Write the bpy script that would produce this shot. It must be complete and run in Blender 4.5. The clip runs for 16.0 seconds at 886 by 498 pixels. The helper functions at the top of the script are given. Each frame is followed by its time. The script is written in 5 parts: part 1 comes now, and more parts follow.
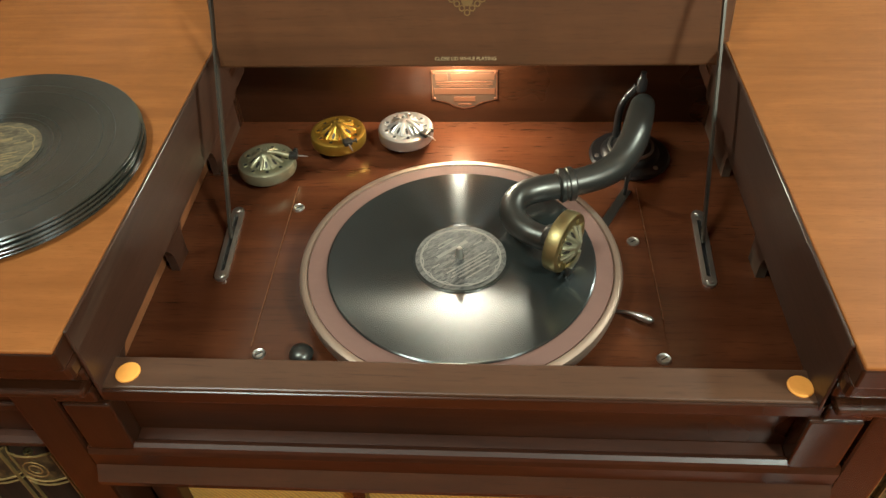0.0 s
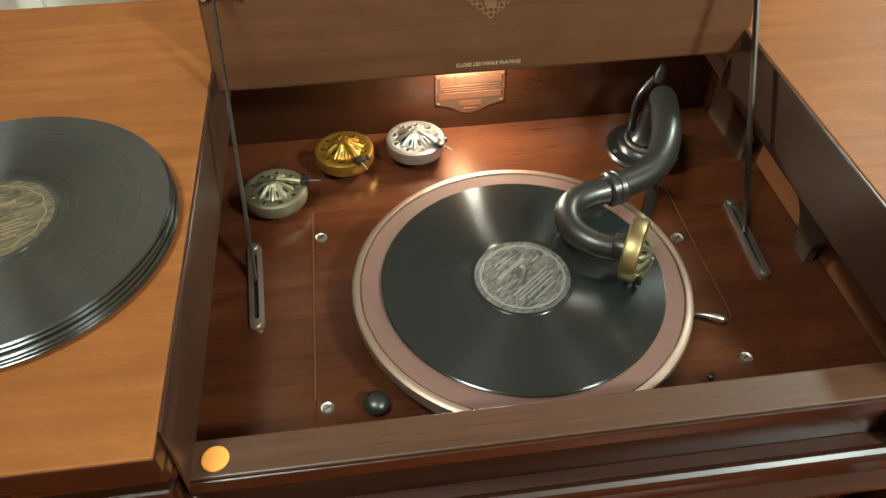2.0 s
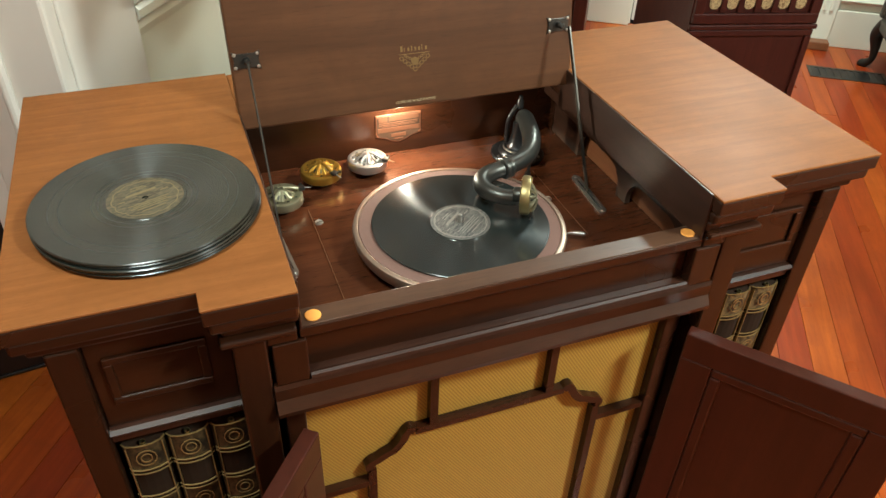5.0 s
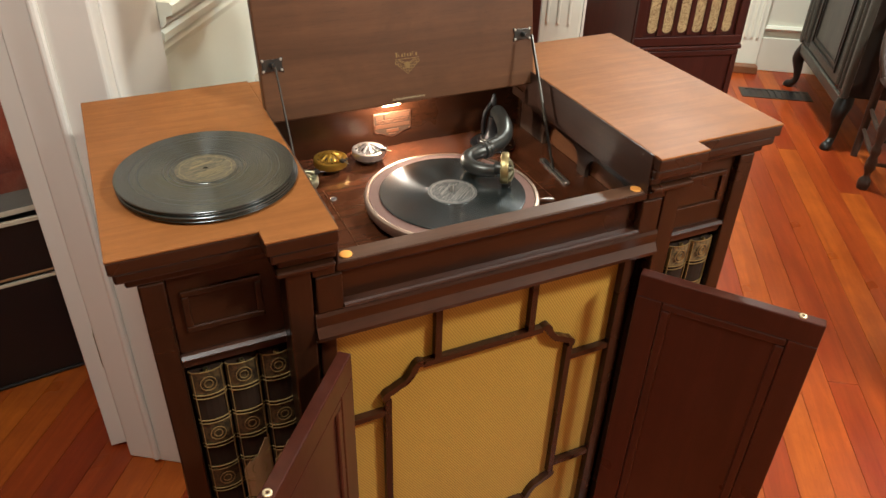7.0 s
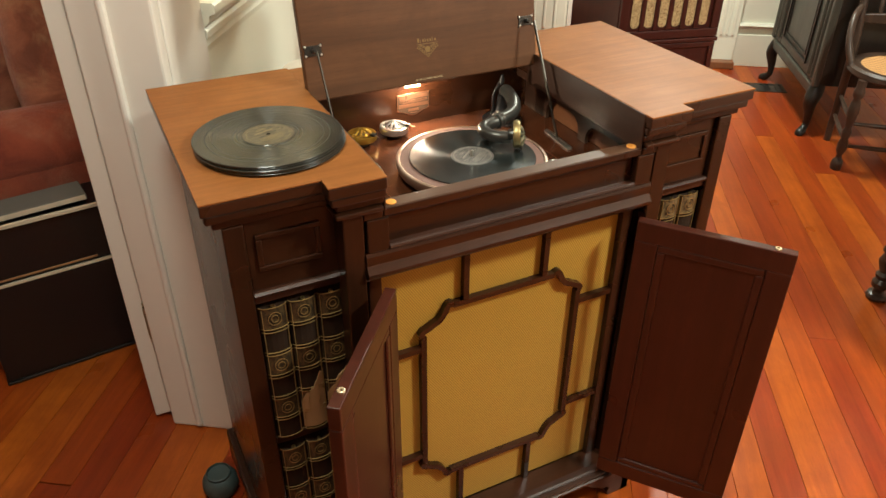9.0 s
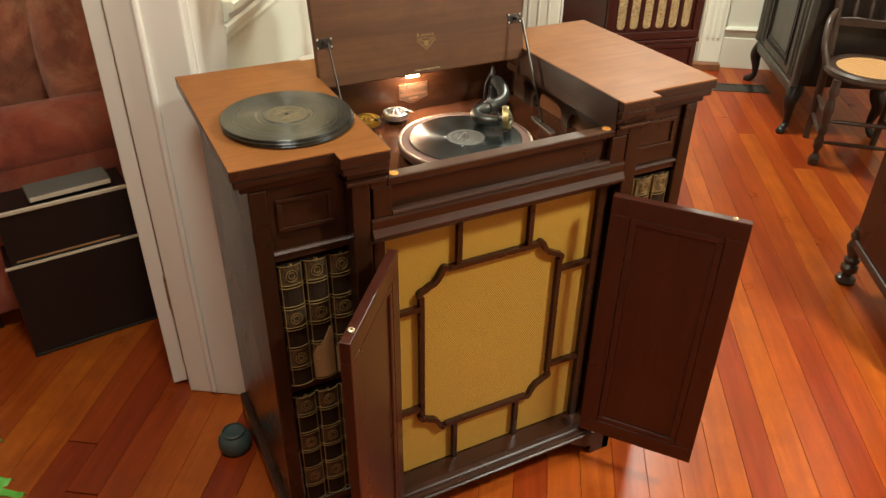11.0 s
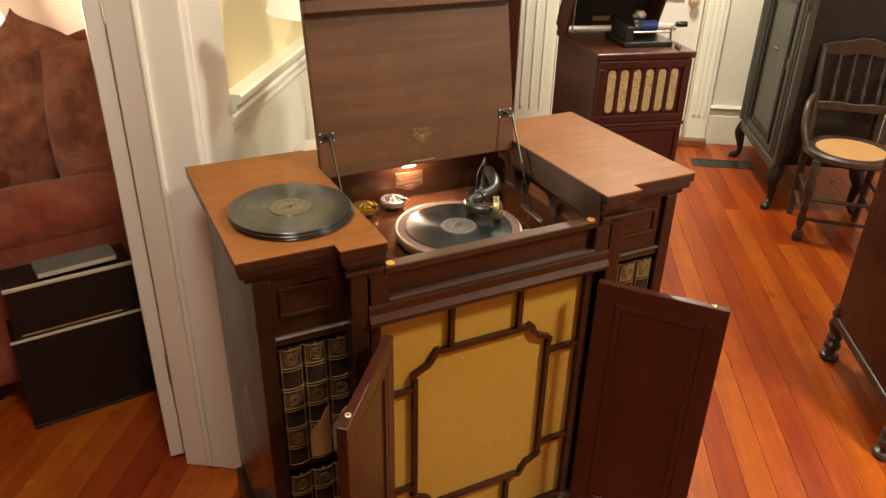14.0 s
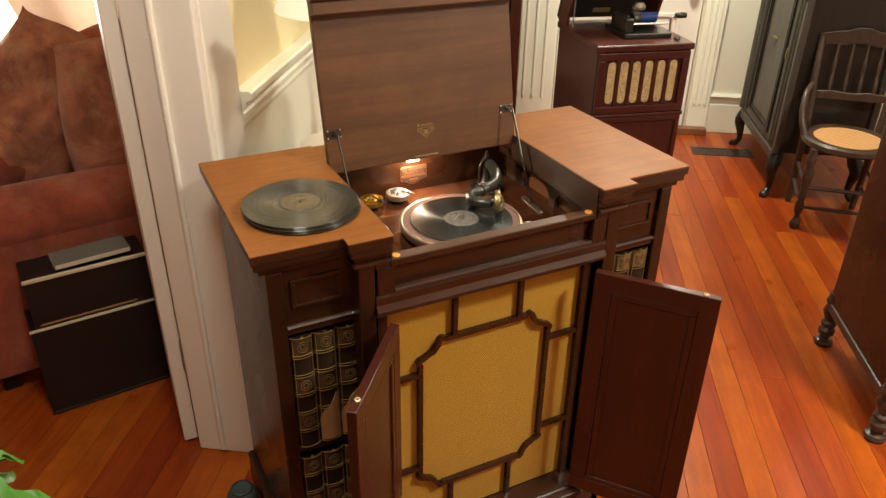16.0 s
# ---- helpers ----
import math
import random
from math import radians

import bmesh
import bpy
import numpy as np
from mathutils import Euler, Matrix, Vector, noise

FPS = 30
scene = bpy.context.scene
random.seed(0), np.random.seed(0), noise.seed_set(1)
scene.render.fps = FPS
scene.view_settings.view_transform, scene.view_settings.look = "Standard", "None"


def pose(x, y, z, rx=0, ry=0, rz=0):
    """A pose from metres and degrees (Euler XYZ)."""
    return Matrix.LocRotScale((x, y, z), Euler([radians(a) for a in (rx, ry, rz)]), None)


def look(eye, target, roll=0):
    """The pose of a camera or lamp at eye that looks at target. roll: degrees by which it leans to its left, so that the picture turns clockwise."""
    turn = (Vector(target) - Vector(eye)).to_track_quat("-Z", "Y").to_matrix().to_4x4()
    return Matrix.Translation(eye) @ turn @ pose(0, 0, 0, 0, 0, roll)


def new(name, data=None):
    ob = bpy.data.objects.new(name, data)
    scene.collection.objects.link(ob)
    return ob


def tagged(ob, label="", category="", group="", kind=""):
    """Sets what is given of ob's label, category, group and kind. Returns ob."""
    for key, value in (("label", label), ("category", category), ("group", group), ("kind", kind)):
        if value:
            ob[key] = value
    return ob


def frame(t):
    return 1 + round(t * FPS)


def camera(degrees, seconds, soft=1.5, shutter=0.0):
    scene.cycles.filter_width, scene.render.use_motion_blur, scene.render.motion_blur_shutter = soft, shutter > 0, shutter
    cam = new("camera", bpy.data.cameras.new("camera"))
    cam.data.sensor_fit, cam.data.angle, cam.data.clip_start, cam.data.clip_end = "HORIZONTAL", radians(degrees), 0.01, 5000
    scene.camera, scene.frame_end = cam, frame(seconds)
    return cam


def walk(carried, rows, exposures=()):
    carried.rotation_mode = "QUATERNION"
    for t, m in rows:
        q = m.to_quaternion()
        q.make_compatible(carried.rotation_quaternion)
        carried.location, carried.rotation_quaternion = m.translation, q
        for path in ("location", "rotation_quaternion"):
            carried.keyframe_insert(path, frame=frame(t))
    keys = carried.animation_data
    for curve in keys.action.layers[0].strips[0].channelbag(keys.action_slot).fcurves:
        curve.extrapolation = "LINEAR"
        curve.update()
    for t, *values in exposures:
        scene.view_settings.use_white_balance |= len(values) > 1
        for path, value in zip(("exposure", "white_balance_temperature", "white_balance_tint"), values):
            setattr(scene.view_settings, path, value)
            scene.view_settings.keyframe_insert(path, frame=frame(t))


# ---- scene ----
import functools

cam = camera(61.0, 16.0)
PATH = [
    (0, (0.029, -0.516, 1.455), (-0.096, 0.913, 0.062), -2.9),
    (0.5, (0.037, -0.467, 1.45), (-0.082, 0.937, 0.03), -3.0),
    (1, (0.018, -0.445, 1.436), (-0.035, 0.957, 0.011), -1.7),
    (1.5, (-0.02, -0.435, 1.436), (-0.012, 0.954, -0.003), -1.0),
    (2, (-0.127, -0.45, 1.455), (0.046, 0.93, 0.018), -0.4),
    (2.5, (-0.202, -0.489, 1.47), (0.145, 0.894, 0.067), 1.2),
    (3, (-0.228, -0.537, 1.482), (0.21, 0.862, 0.122), 1.9),
    (3.5, (-0.253, -0.636, 1.5), (0.225, 0.785, 0.176), 2.2),
    (4, (-0.265, -0.717, 1.53), (0.24, 0.727, 0.242), 2.2),
    (6.5, (-0.492, -0.961, 1.598), (0.211, 0.528, 0.463), 1.9),
    (7, (-0.505, -1.038, 1.602), (0.207, 0.458, 0.482), 1.8),
    (7.5, (-0.531, -1.116, 1.61), (0.18, 0.39, 0.502), 1.5),
    (8, (-0.551, -1.161, 1.613), (0.165, 0.349, 0.514), 1.0),
    (8.5, (-0.589, -1.179, 1.61), (0.144, 0.326, 0.514), 0.7),
    (9, (-0.667, -1.212, 1.614), (0.084, 0.29, 0.527), 0.4),
    (9.5, (-0.708, -1.258, 1.619), (0.057, 0.239, 0.536), 0.5),
    (12, (-0.765, -1.425, 1.682), (-0.008, 0.086, 0.613), 0.8),
    (12.5, (-0.771, -1.425, 1.698), (0.012, 0.08, 0.638), 0.8),
    (13, (-0.769, -1.418, 1.704), (0.035, 0.117, 0.704), 1.1),
    (13.5, (-0.764, -1.41, 1.724), (0.046, 0.14, 0.756), 1.4),
    (14, (-0.77, -1.432, 1.739), (0.036, 0.142, 0.805), 1.3),
    (14.5, (-0.782, -1.454, 1.762), (0.029, 0.146, 0.875), 1.0),
    (15, (-0.786, -1.466, 1.765), (0.022, 0.133, 0.876), 0.8),
    (15.5, (-0.796, -1.479, 1.776), (0.007, 0.1, 0.847), 0.9),
    (16, (-0.797, -1.486, 1.786), (-0.007, 0.077, 0.82), 0.9),
]
walk(cam, [(t, look(eye, target, roll)) for t, eye, target, roll in PATH],
     [(0.0, 0.20, 5050, -12), (4.2, 0.32, 4850, -14), (6.3, 0.33, 5100, 0), (8.1, 0.35, 5150, 0), (8.8, 0.35, 5450, -4), (12.5, 0.33, 5580, -4), (14.0, 0.24, 6050, 2), (16.0, 0.22, 6050, 2)])

# ---- world and lamps ----
world = bpy.data.worlds.new("night")
scene.world = world
world.use_nodes = True
world.node_tree.nodes["Background"].inputs[0].default_value = (0.02, 0.022, 0.03, 1)
world.node_tree.nodes["Background"].inputs[1].default_value = 0.3

ROOM = pose(0, 0, 0, 0, 0, -33.5)  # the house's walls stand at this turn to the cabinet


def area_lamp(name, m, size, watts, colour):
    d = bpy.data.lights.new(name, "AREA")
    d.shape, d.size, d.energy, d.color = "DISK", size, watts, colour
    ob = new(name, d)
    ob.matrix_world = m
    return ob


def point_lamp(name, place, radius, watts, colour):
    d = bpy.data.lights.new(name, "POINT")
    d.shadow_soft_size, d.energy, d.color = radius, watts, colour
    ob = new(name, d)
    ob.location = place
    return ob


WARM = (1.0, 0.87, 0.69)
area_lamp("ceiling_lamp_light", pose(1.30, -1.45, 2.64), 0.34, 94, WARM)
area_lamp("ceiling_lamp_light", pose(-0.66, -0.50, 2.64), 0.42, 24, WARM)
area_lamp("hall_lamp_light", ROOM @ pose(0.85, 2.45, 2.64), 0.40, 70, WARM)
point_lamp("lid_lamp_light", (-0.012, 0.238, 1.010), 0.008, 2.35, (1.0, 0.76, 0.52))
point_lamp("shade_lamp_light", ROOM @ Vector((-0.40, 0.41, 1.52)), 0.04, 0.8, (1.0, 0.78, 0.52))
point_lamp("sofa_lamp_light", (-1.13, 2.20, 1.10), 0.06, 38, (1.0, 0.80, 0.58))

# ---- materials ----


def nodes_of(name):
    m = bpy.data.materials.new(name)
    m.use_nodes = True
    t = m.node_tree
    return m, t, t.nodes["Principled BSDF"]


def link(t, a, b):
    t.links.new(a, b)


def coords(t, scale, rot=(0, 0, 0)):
    c = t.nodes.new("ShaderNodeTexCoord")
    mp = t.nodes.new("ShaderNodeMapping")
    mp.inputs["Scale"].default_value = scale
    mp.inputs["Rotation"].default_value = rot
    link(t, c.outputs["Object"], mp.inputs[0])
    return mp.outputs[0]


def noise_tex(t, vec, scale, detail=4, rough=0.55, distort=0.0):
    n = t.nodes.new("ShaderNodeTexNoise")
    n.inputs["Scale"].default_value, n.inputs["Detail"].default_value = scale, detail
    n.inputs["Roughness"].default_value, n.inputs["Distortion"].default_value = rough, distort
    if vec is not None:
        link(t, vec, n.inputs["Vector"])
    return n.outputs[0]


def ramp(t, fac, stops):
    r = t.nodes.new("ShaderNodeValToRGB")
    e = r.color_ramp.elements
    while len(e) < len(stops):
        e.new(0.5)
    for k, (p, c) in enumerate(stops):
        e[k].position, e[k].color = p, (*c, 1)
    link(t, fac, r.inputs[0])
    return r.outputs[0]


def mixc(t, fac, a, b, mode="MIX"):
    m = t.nodes.new("ShaderNodeMix")
    m.data_type, m.blend_type = "RGBA", mode
    for sock, val in ((m.inputs[0], fac), (m.inputs[6], a), (m.inputs[7], b)):
        if isinstance(val, (int, float)):
            sock.default_value = val
        elif isinstance(val, tuple):
            sock.default_value = (*val, 1)
        else:
            link(t, val, sock)
    return m.outputs[2]


def bumped(t, bsdf, height, strength, dist=0.002):
    b = t.nodes.new("ShaderNodeBump")
    b.inputs["Strength"].default_value, b.inputs["Distance"].default_value = strength, dist
    link(t, height, b.inputs["Height"])
    link(t, b.outputs[0], bsdf.inputs["Normal"])


def span(t, fac, lo, hi):
    r = t.nodes.new("ShaderNodeMapRange")
    r.inputs[3].default_value, r.inputs[4].default_value = lo, hi
    link(t, fac, r.inputs[0])
    return r.outputs[0]


def wood(name, dark, light, rough=0.3, grain="x", coat=0.15, seed=0.0, size=1.0, vary=0.0, spec=0.35, scuff=None, pores=0.55):
    m, t, b = nodes_of(name)
    k = {"x": (1.5, 22, 22), "y": (22, 1.5, 22), "z": (22, 22, 1.5)}[grain]
    k = tuple(v * size for v in k)
    vec = coords(t, k)
    add = t.nodes.new("ShaderNodeVectorMath")
    add.inputs[1].default_value = (seed, seed * 1.7, seed * 2.3)
    link(t, vec, add.inputs[0])
    if vary:
        info = t.nodes.new("ShaderNodeObjectInfo")
        sc = t.nodes.new("ShaderNodeVectorMath")
        sc.operation = "SCALE"
        sc.inputs[0].default_value = (31, 17, 11)
        link(t, info.outputs["Random"], sc.inputs["Scale"])
        link(t, sc.outputs[0], add.inputs[1])
    g1 = noise_tex(t, add.outputs[0], 2.2, 8, 0.62, 0.6)
    g2 = noise_tex(t, add.outputs[0], 9.0, 3, 0.6)
    big = noise_tex(t, coords(t, (3, 3, 3)), 1.3, 3)
    c = ramp(t, g1, [(0.3, dark), (0.72, light)])
    c = mixc(t, span(t, g2, 0.0, 0.32), c, tuple(v * 0.55 for v in dark))
    c = mixc(t, span(t, big, 0.0, 0.5), c, tuple(v * 0.8 for v in light))
    pore = noise_tex(t, add.outputs[0], 38.0, 2, 0.6)
    c = mixc(t, ramp(t, pore, [(0.30, (pores, pores, pores)), (0.43, (0, 0, 0))]), c, tuple(v * 0.7 for v in dark))
    if vary:
        hs = t.nodes.new("ShaderNodeHueSaturation")
        link(t, c, hs.inputs["Color"])
        link(t, span(t, info.outputs["Random"], 1 - vary, 1 + vary), hs.inputs["Value"])
        link(t, span(t, info.outputs["Random"], 0.489, 0.512), hs.inputs["Hue"])
        c = hs.outputs[0]
    cloud = noise_tex(t, coords(t, (1, 1, 1)), 9.0, 4, 0.65, 0.5)
    c = mixc(t, ramp(t, cloud, [(0.36, (0.42, 0.42, 0.42)), (0.62, (0, 0, 0))]), c, tuple(0.5 * (u + v) * 0.62 for u, v in zip(dark, light)))
    if scuff:
        patch = noise_tex(t, coords(t, tuple(v * 0.25 for v in k)), 1.4, 6, 0.7, 0.4)
        c = mixc(t, ramp(t, patch, [(0.50, (0, 0, 0)), (0.66, (0.75, 0.75, 0.75))]), c, scuff)
    link(t, c, b.inputs["Base Color"])
    link(t, span(t, big, rough * 0.75, rough * 1.35), b.inputs["Roughness"])
    b.inputs["Specular IOR Level"].default_value = spec
    b.inputs["Coat Weight"].default_value, b.inputs["Coat Roughness"].default_value = coat, 0.22
    bumped(t, b, g2, 0.12, 0.001)
    return m


def paint(name, colour, rough=0.5, metal=0.0, spot=0.12, scale=30, bump=0.05, coat=0.0, spec=0.5):
    m, t, b = nodes_of(name)
    b.inputs["Specular IOR Level"].default_value = spec
    vec = coords(t, (1, 1, 1))
    n1, n2 = noise_tex(t, vec, scale, 5), noise_tex(t, vec, scale / 9, 3)
    c = mixc(t, span(t, n1, 0, spot * 2), colour, tuple(v * 0.5 for v in colour))
    c = mixc(t, span(t, n2, 0, spot * 2), c, tuple(min(1, v * 1.3) for v in colour))
    link(t, c, b.inputs["Base Color"])
    b.inputs["Metallic"].default_value = metal
    link(t, span(t, n2, rough * 0.75, min(1, rough * 1.3)), b.inputs["Roughness"])
    b.inputs["Coat Weight"].default_value = coat
    bumped(t, b, n1, bump, 0.002)
    return m


def glow(name, colour, strength):
    m, t, b = nodes_of(name)
    b.inputs["Base Color"].default_value = (*colour, 1)
    b.inputs["Emission Color"].default_value = (*colour, 1)
    b.inputs["Emission Strength"].default_value = strength
    return m


def shellac(name, colour, rough, spec):
    """Grooved disc: fine rings, and a sheen that runs across them."""
    m, t, b = nodes_of(name)
    b.inputs["Base Color"].default_value = (*colour, 1)
    b.inputs["Specular IOR Level"].default_value = spec
    b.inputs["IOR"].default_value = 1.85
    b.inputs["Anisotropic"].default_value = 0.93
    b.inputs["Anisotropic Rotation"].default_value = 0.25
    tan = t.nodes.new("ShaderNodeTangent")
    tan.direction_type, tan.axis = "RADIAL", "Z"
    link(t, tan.outputs[0], b.inputs["Tangent"])
    vec = coords(t, (1, 1, 1))
    ln = t.nodes.new("ShaderNodeVectorMath")
    ln.operation = "LENGTH"
    link(t, vec, ln.inputs[0])
    rings = t.nodes.new("ShaderNodeTexNoise")
    rings.noise_dimensions = "1D"
    rings.inputs["Scale"].default_value = 260
    link(t, ln.outputs["Value"], rings.inputs["W"])
    dust = noise_tex(t, vec, 40, 4)
    link(t, span(t, rings.outputs[0], rough * 0.96, rough * 1.04), b.inputs["Roughness"])
    link(t, mixc(t, span(t, dust, 0, 0.35), colour, tuple(v * 1.8 for v in colour)), b.inputs["Base Color"])
    return m


MAHOGANY = wood("mahogany_dark", (0.012, 0.0041, 0.0017), (0.050, 0.0160, 0.0055), 0.27, "x", 0.10, spec=0.34)
MAHOGANY_SATIN = wood("mahogany_satin", (0.014, 0.0050, 0.0025), (0.055, 0.0185, 0.0078), 0.38, "x", 0.08, spec=0.4)
MAHOGANY_Z = wood("mahogany_dark_upright", (0.011, 0.0040, 0.0018), (0.040, 0.0135, 0.0050), 0.26, "z", 0.10, 3.0, spec=0.34)
MAHOGANY_Y = wood("mahogany_rail", (0.020, 0.0095, 0.0062), (0.062, 0.0270, 0.0150), 0.32, "y", 0.08, 5.0, scuff=(0.105, 0.075, 0.052))
TOPWOOD = wood("faded_mahogany_top", (0.195, 0.068, 0.0165), (0.335, 0.131, 0.034), 0.44, "x", 0.0, 7.0, 1.5, spec=0.10, pores=0.50)
BOARDWOOD = wood("motor_board_wood", (0.026, 0.0078, 0.0030), (0.112, 0.0360, 0.0135), 0.20, "x", 0.12, 2.0, 0.6, spec=0.38)
LIDWOOD = wood("lid_wood", (0.056, 0.0222, 0.0085), (0.128, 0.0530, 0.0200), 0.42, "x", 0.05, 9.0, 0.6, spec=0.34, pores=0.3)
DOORPANEL = wood("door_panel_red", (0.032, 0.0085, 0.0046), (0.070, 0.0172, 0.0088), 0.28, "z", 0.12, 11.0)
FLOORWOOD = wood("pine_floor", (0.190, 0.026, 0.0032), (0.45, 0.090, 0.0070), 0.29, "y", 0.0, 1.0, 0.6, 0.32, spec=0.28, pores=0.35)
PALEWOOD = wood("pale_inner_wood", (0.15, 0.056, 0.020), (0.26, 0.105, 0.040), 0.4, "y", 0.0, 4.0)
REDWOOD = wood("red_mahogany", (0.034, 0.0085, 0.0065), (0.085, 0.0210, 0.0140), 0.30, "z", 0.12, 6.0)
EBONY = wood("black_stained_wood", (0.007, 0.0055, 0.0042), (0.022, 0.0165, 0.0125), 0.36, "z", 0.08, 8.0)
GREYWOOD = wood("dark_grey_wood", (0.034, 0.0325, 0.0255), (0.088, 0.084, 0.066), 0.38, "z", 0.1, 8.5)
CHAIRWOOD = wood("dark_chair_wood", (0.026, 0.0160, 0.0110), (0.075, 0.0450, 0.0300), 0.36, "z", 0.08, 12.0)
# lacquered parts, and the painted dark of the wing recesses, slots and holes
BLACK = paint("black_lacquer_and_shade", (0.010, 0.009, 0.009), 0.30, 0, 0.1, 40, 0.02)
WHITE = paint("white_gloss_paint", (0.71, 0.66, 0.59), 0.38, 0, 0.06, 12, 0.05)
LIPWOOD = wood("rubbed_front_lip", (0.046, 0.020, 0.0100), (0.112, 0.055, 0.029), 0.40, "x", 0.10, 13.0, 0.6)
RIM = paint("dull_plated_rim", (0.44, 0.33, 0.25), 0.42, 0.85, 0.3, 40, 0.04)
CREAM = paint("cream_wainscot", (0.74, 0.72, 0.60), 0.42, 0, 0.05, 12, 0.05)
YELLOW = paint("yellow_plaster", (0.74, 0.65, 0.38), 0.75, 0, 0.05, 18, 0.08)
PLASTER = paint("beige_plaster", (0.68, 0.55, 0.45), 0.8, 0, 0.05, 18, 0.08)
CEILING = paint("ceiling_white", (0.78, 0.75, 0.70), 0.85, 0, 0.03, 18, 0.05)
STEEL = paint("worn_nickel", (0.60, 0.58, 0.53), 0.36, 1.0, 0.2, 90, 0.05)
STAYMETAL = paint("dull_nickel_strip", (0.070, 0.062, 0.050), 0.36, 0.7, 0.3, 60, 0.04)
IRON = paint("oxidised_bronze", (0.055, 0.050, 0.044), 0.32, 0.7, 0.3, 35, 0.06)
ARMMETAL = paint("gunmetal", (0.085, 0.082, 0.072), 0.34, 0.8, 0.35, 28, 0.04)
BRASS = paint("tarnished_brass", (0.36, 0.29, 0.13), 0.40, 1.0, 0.3, 60, 0.05)
BRASSBRIGHT = paint("pale_brass", (0.70, 0.56, 0.34), 0.34, 0.7, 0.2, 60, 0.03)
GOLD = paint("bright_gold", (0.44, 0.26, 0.035), 0.36, 0.9, 0.3, 60, 0.03)
SILVER = paint("bright_nickel", (0.50, 0.48, 0.45), 0.34, 0.9, 0.25, 60, 0.03)
OLIVE = paint("aged_olive_brass", (0.33, 0.31, 0.20), 0.40, 0.85, 0.4, 70, 0.06)
COPPER = paint("copper_plate", (0.38, 0.185, 0.10), 0.38, 0.9, 0.15, 90, 0.03)
PLATEDARK = paint("plaque_field", (0.10, 0.055, 0.032), 0.45, 0.6, 0.2, 90, 0.03)
GILT = paint("gilt_transfer", (0.24, 0.155, 0.060), 0.50, 0.6, 0.3, 200, 0.03)
ORANGE = paint("orange_felt", (0.80, 0.34, 0.05), 0.85, 0, 0.15, 200, 0.15)
FELT = paint("rose_felt", (0.150, 0.080, 0.060), 0.92, 0, 0.22, 60, 0.3)
SHELLAC = shellac("shellac_black", (0.012, 0.0140, 0.0130), 0.24, 0.40)
SHELLAC_OLD = shellac("shellac_greenish", (0.012, 0.0145, 0.0118), 0.27, 0.58)


def plush(name, dark, light, patch):
    m, t, b = nodes_of(name)
    vec = coords(t, (1, 1, 1))
    big, fine = noise_tex(t, vec, 7, 5, 0.6, 0.8), noise_tex(t, vec, 90, 4, 0.7)
    motif = noise_tex(t, coords(t, (1, 1, 1), (0.5, 0.3, 0.9)), 9, 4, 0.6, 0.3)
    c = ramp(t, big, [(0.34, dark), (0.68, light)])
    c = mixc(t, ramp(t, motif, [(0.50, (0, 0, 0)), (0.68, (0.5, 0.5, 0.5))]), c, patch)
    c = mixc(t, span(t, fine, 0, 0.5), c, dark)
    link(t, c, b.inputs["Base Color"])
    b.inputs["Roughness"].default_value = 0.95
    b.inputs["Sheen Weight"].default_value = 0.22
    bumped(t, b, mixc(t, 0.5, big, fine), 0.7, 0.012)
    return m


RED_PLUSH = plush("rust_plush", (0.20, 0.038, 0.018), (0.40, 0.095, 0.040), (0.36, 0.17, 0.10))
BROWN_PLUSH = plush("brown_plush", (0.19, 0.060, 0.032), (0.58, 0.225, 0.120), (0.50, 0.32, 0.17))
PAGES = paint("page_edges", (0.62, 0.55, 0.42), 0.8, 0, 0.15, 120, 0.1)
GREYBOOK = paint("grey_cloth", (0.13, 0.125, 0.11), 0.7, 0, 0.2, 120, 0.1)
LEATHER = paint("dark_leather", (0.024, 0.0125, 0.0065), 0.8, 0, 0.5, 60, 0.2, spec=0.15)
BOWLGLAZE = paint("grey_green_glaze", (0.040, 0.058, 0.054), 0.55, 0, 0.25, 40, 0.05)
TAN = paint("tan_leather", (0.30, 0.17, 0.07), 0.6, 0, 0.5, 40, 0.2)

def cane_material():
    """Woven cane: crossing strips with small dark openings."""
    m, t, b = nodes_of("woven_cane")
    ws = []
    for turn in (45, -45):
        w = t.nodes.new("ShaderNodeTexWave")
        w.inputs["Scale"].default_value = 17
        link(t, coords(t, (1, 1, 1), (0, 0, radians(turn))), w.inputs["Vector"])
        ws.append(w.outputs[1])
    c = mixc(t, 1.0, ws[0], ws[1], "MULTIPLY")
    link(t, mixc(t, c, (0.52, 0.29, 0.11), (0.20, 0.095, 0.032)), b.inputs["Base Color"])
    b.inputs["Roughness"].default_value = 0.55
    bumped(t, b, c, 0.4, 0.002)
    return m


CANE = cane_material()
LEAF = paint("leaf_green", (0.052, 0.150, 0.014), 0.38, 0, 0.3, 30, 0.15, spec=0.2)
PETALPINK = paint("pink_petal", (0.72, 0.28, 0.30), 0.7, 0, 0.2, 60, 0.05)
PETALWHITE = paint("white_petal", (0.78, 0.70, 0.64), 0.7, 0, 0.1, 60, 0.05)
BLUE = paint("blue_celluloid", (0.02, 0.05, 0.22), 0.3, 0, 0.2, 60, 0.02)
SHADE = glow("lit_cream_shade", (1.0, 0.88, 0.70), 0.20)
SOFASHADE = glow("lit_white_shade", (1.0, 0.88, 0.68), 1.6)
BULB = glow("lamp_bulb", (1.0, 0.74, 0.40), 30.0)
CEILGLASS = glow("opal_glass", (1.0, 0.86, 0.66), 4.0)


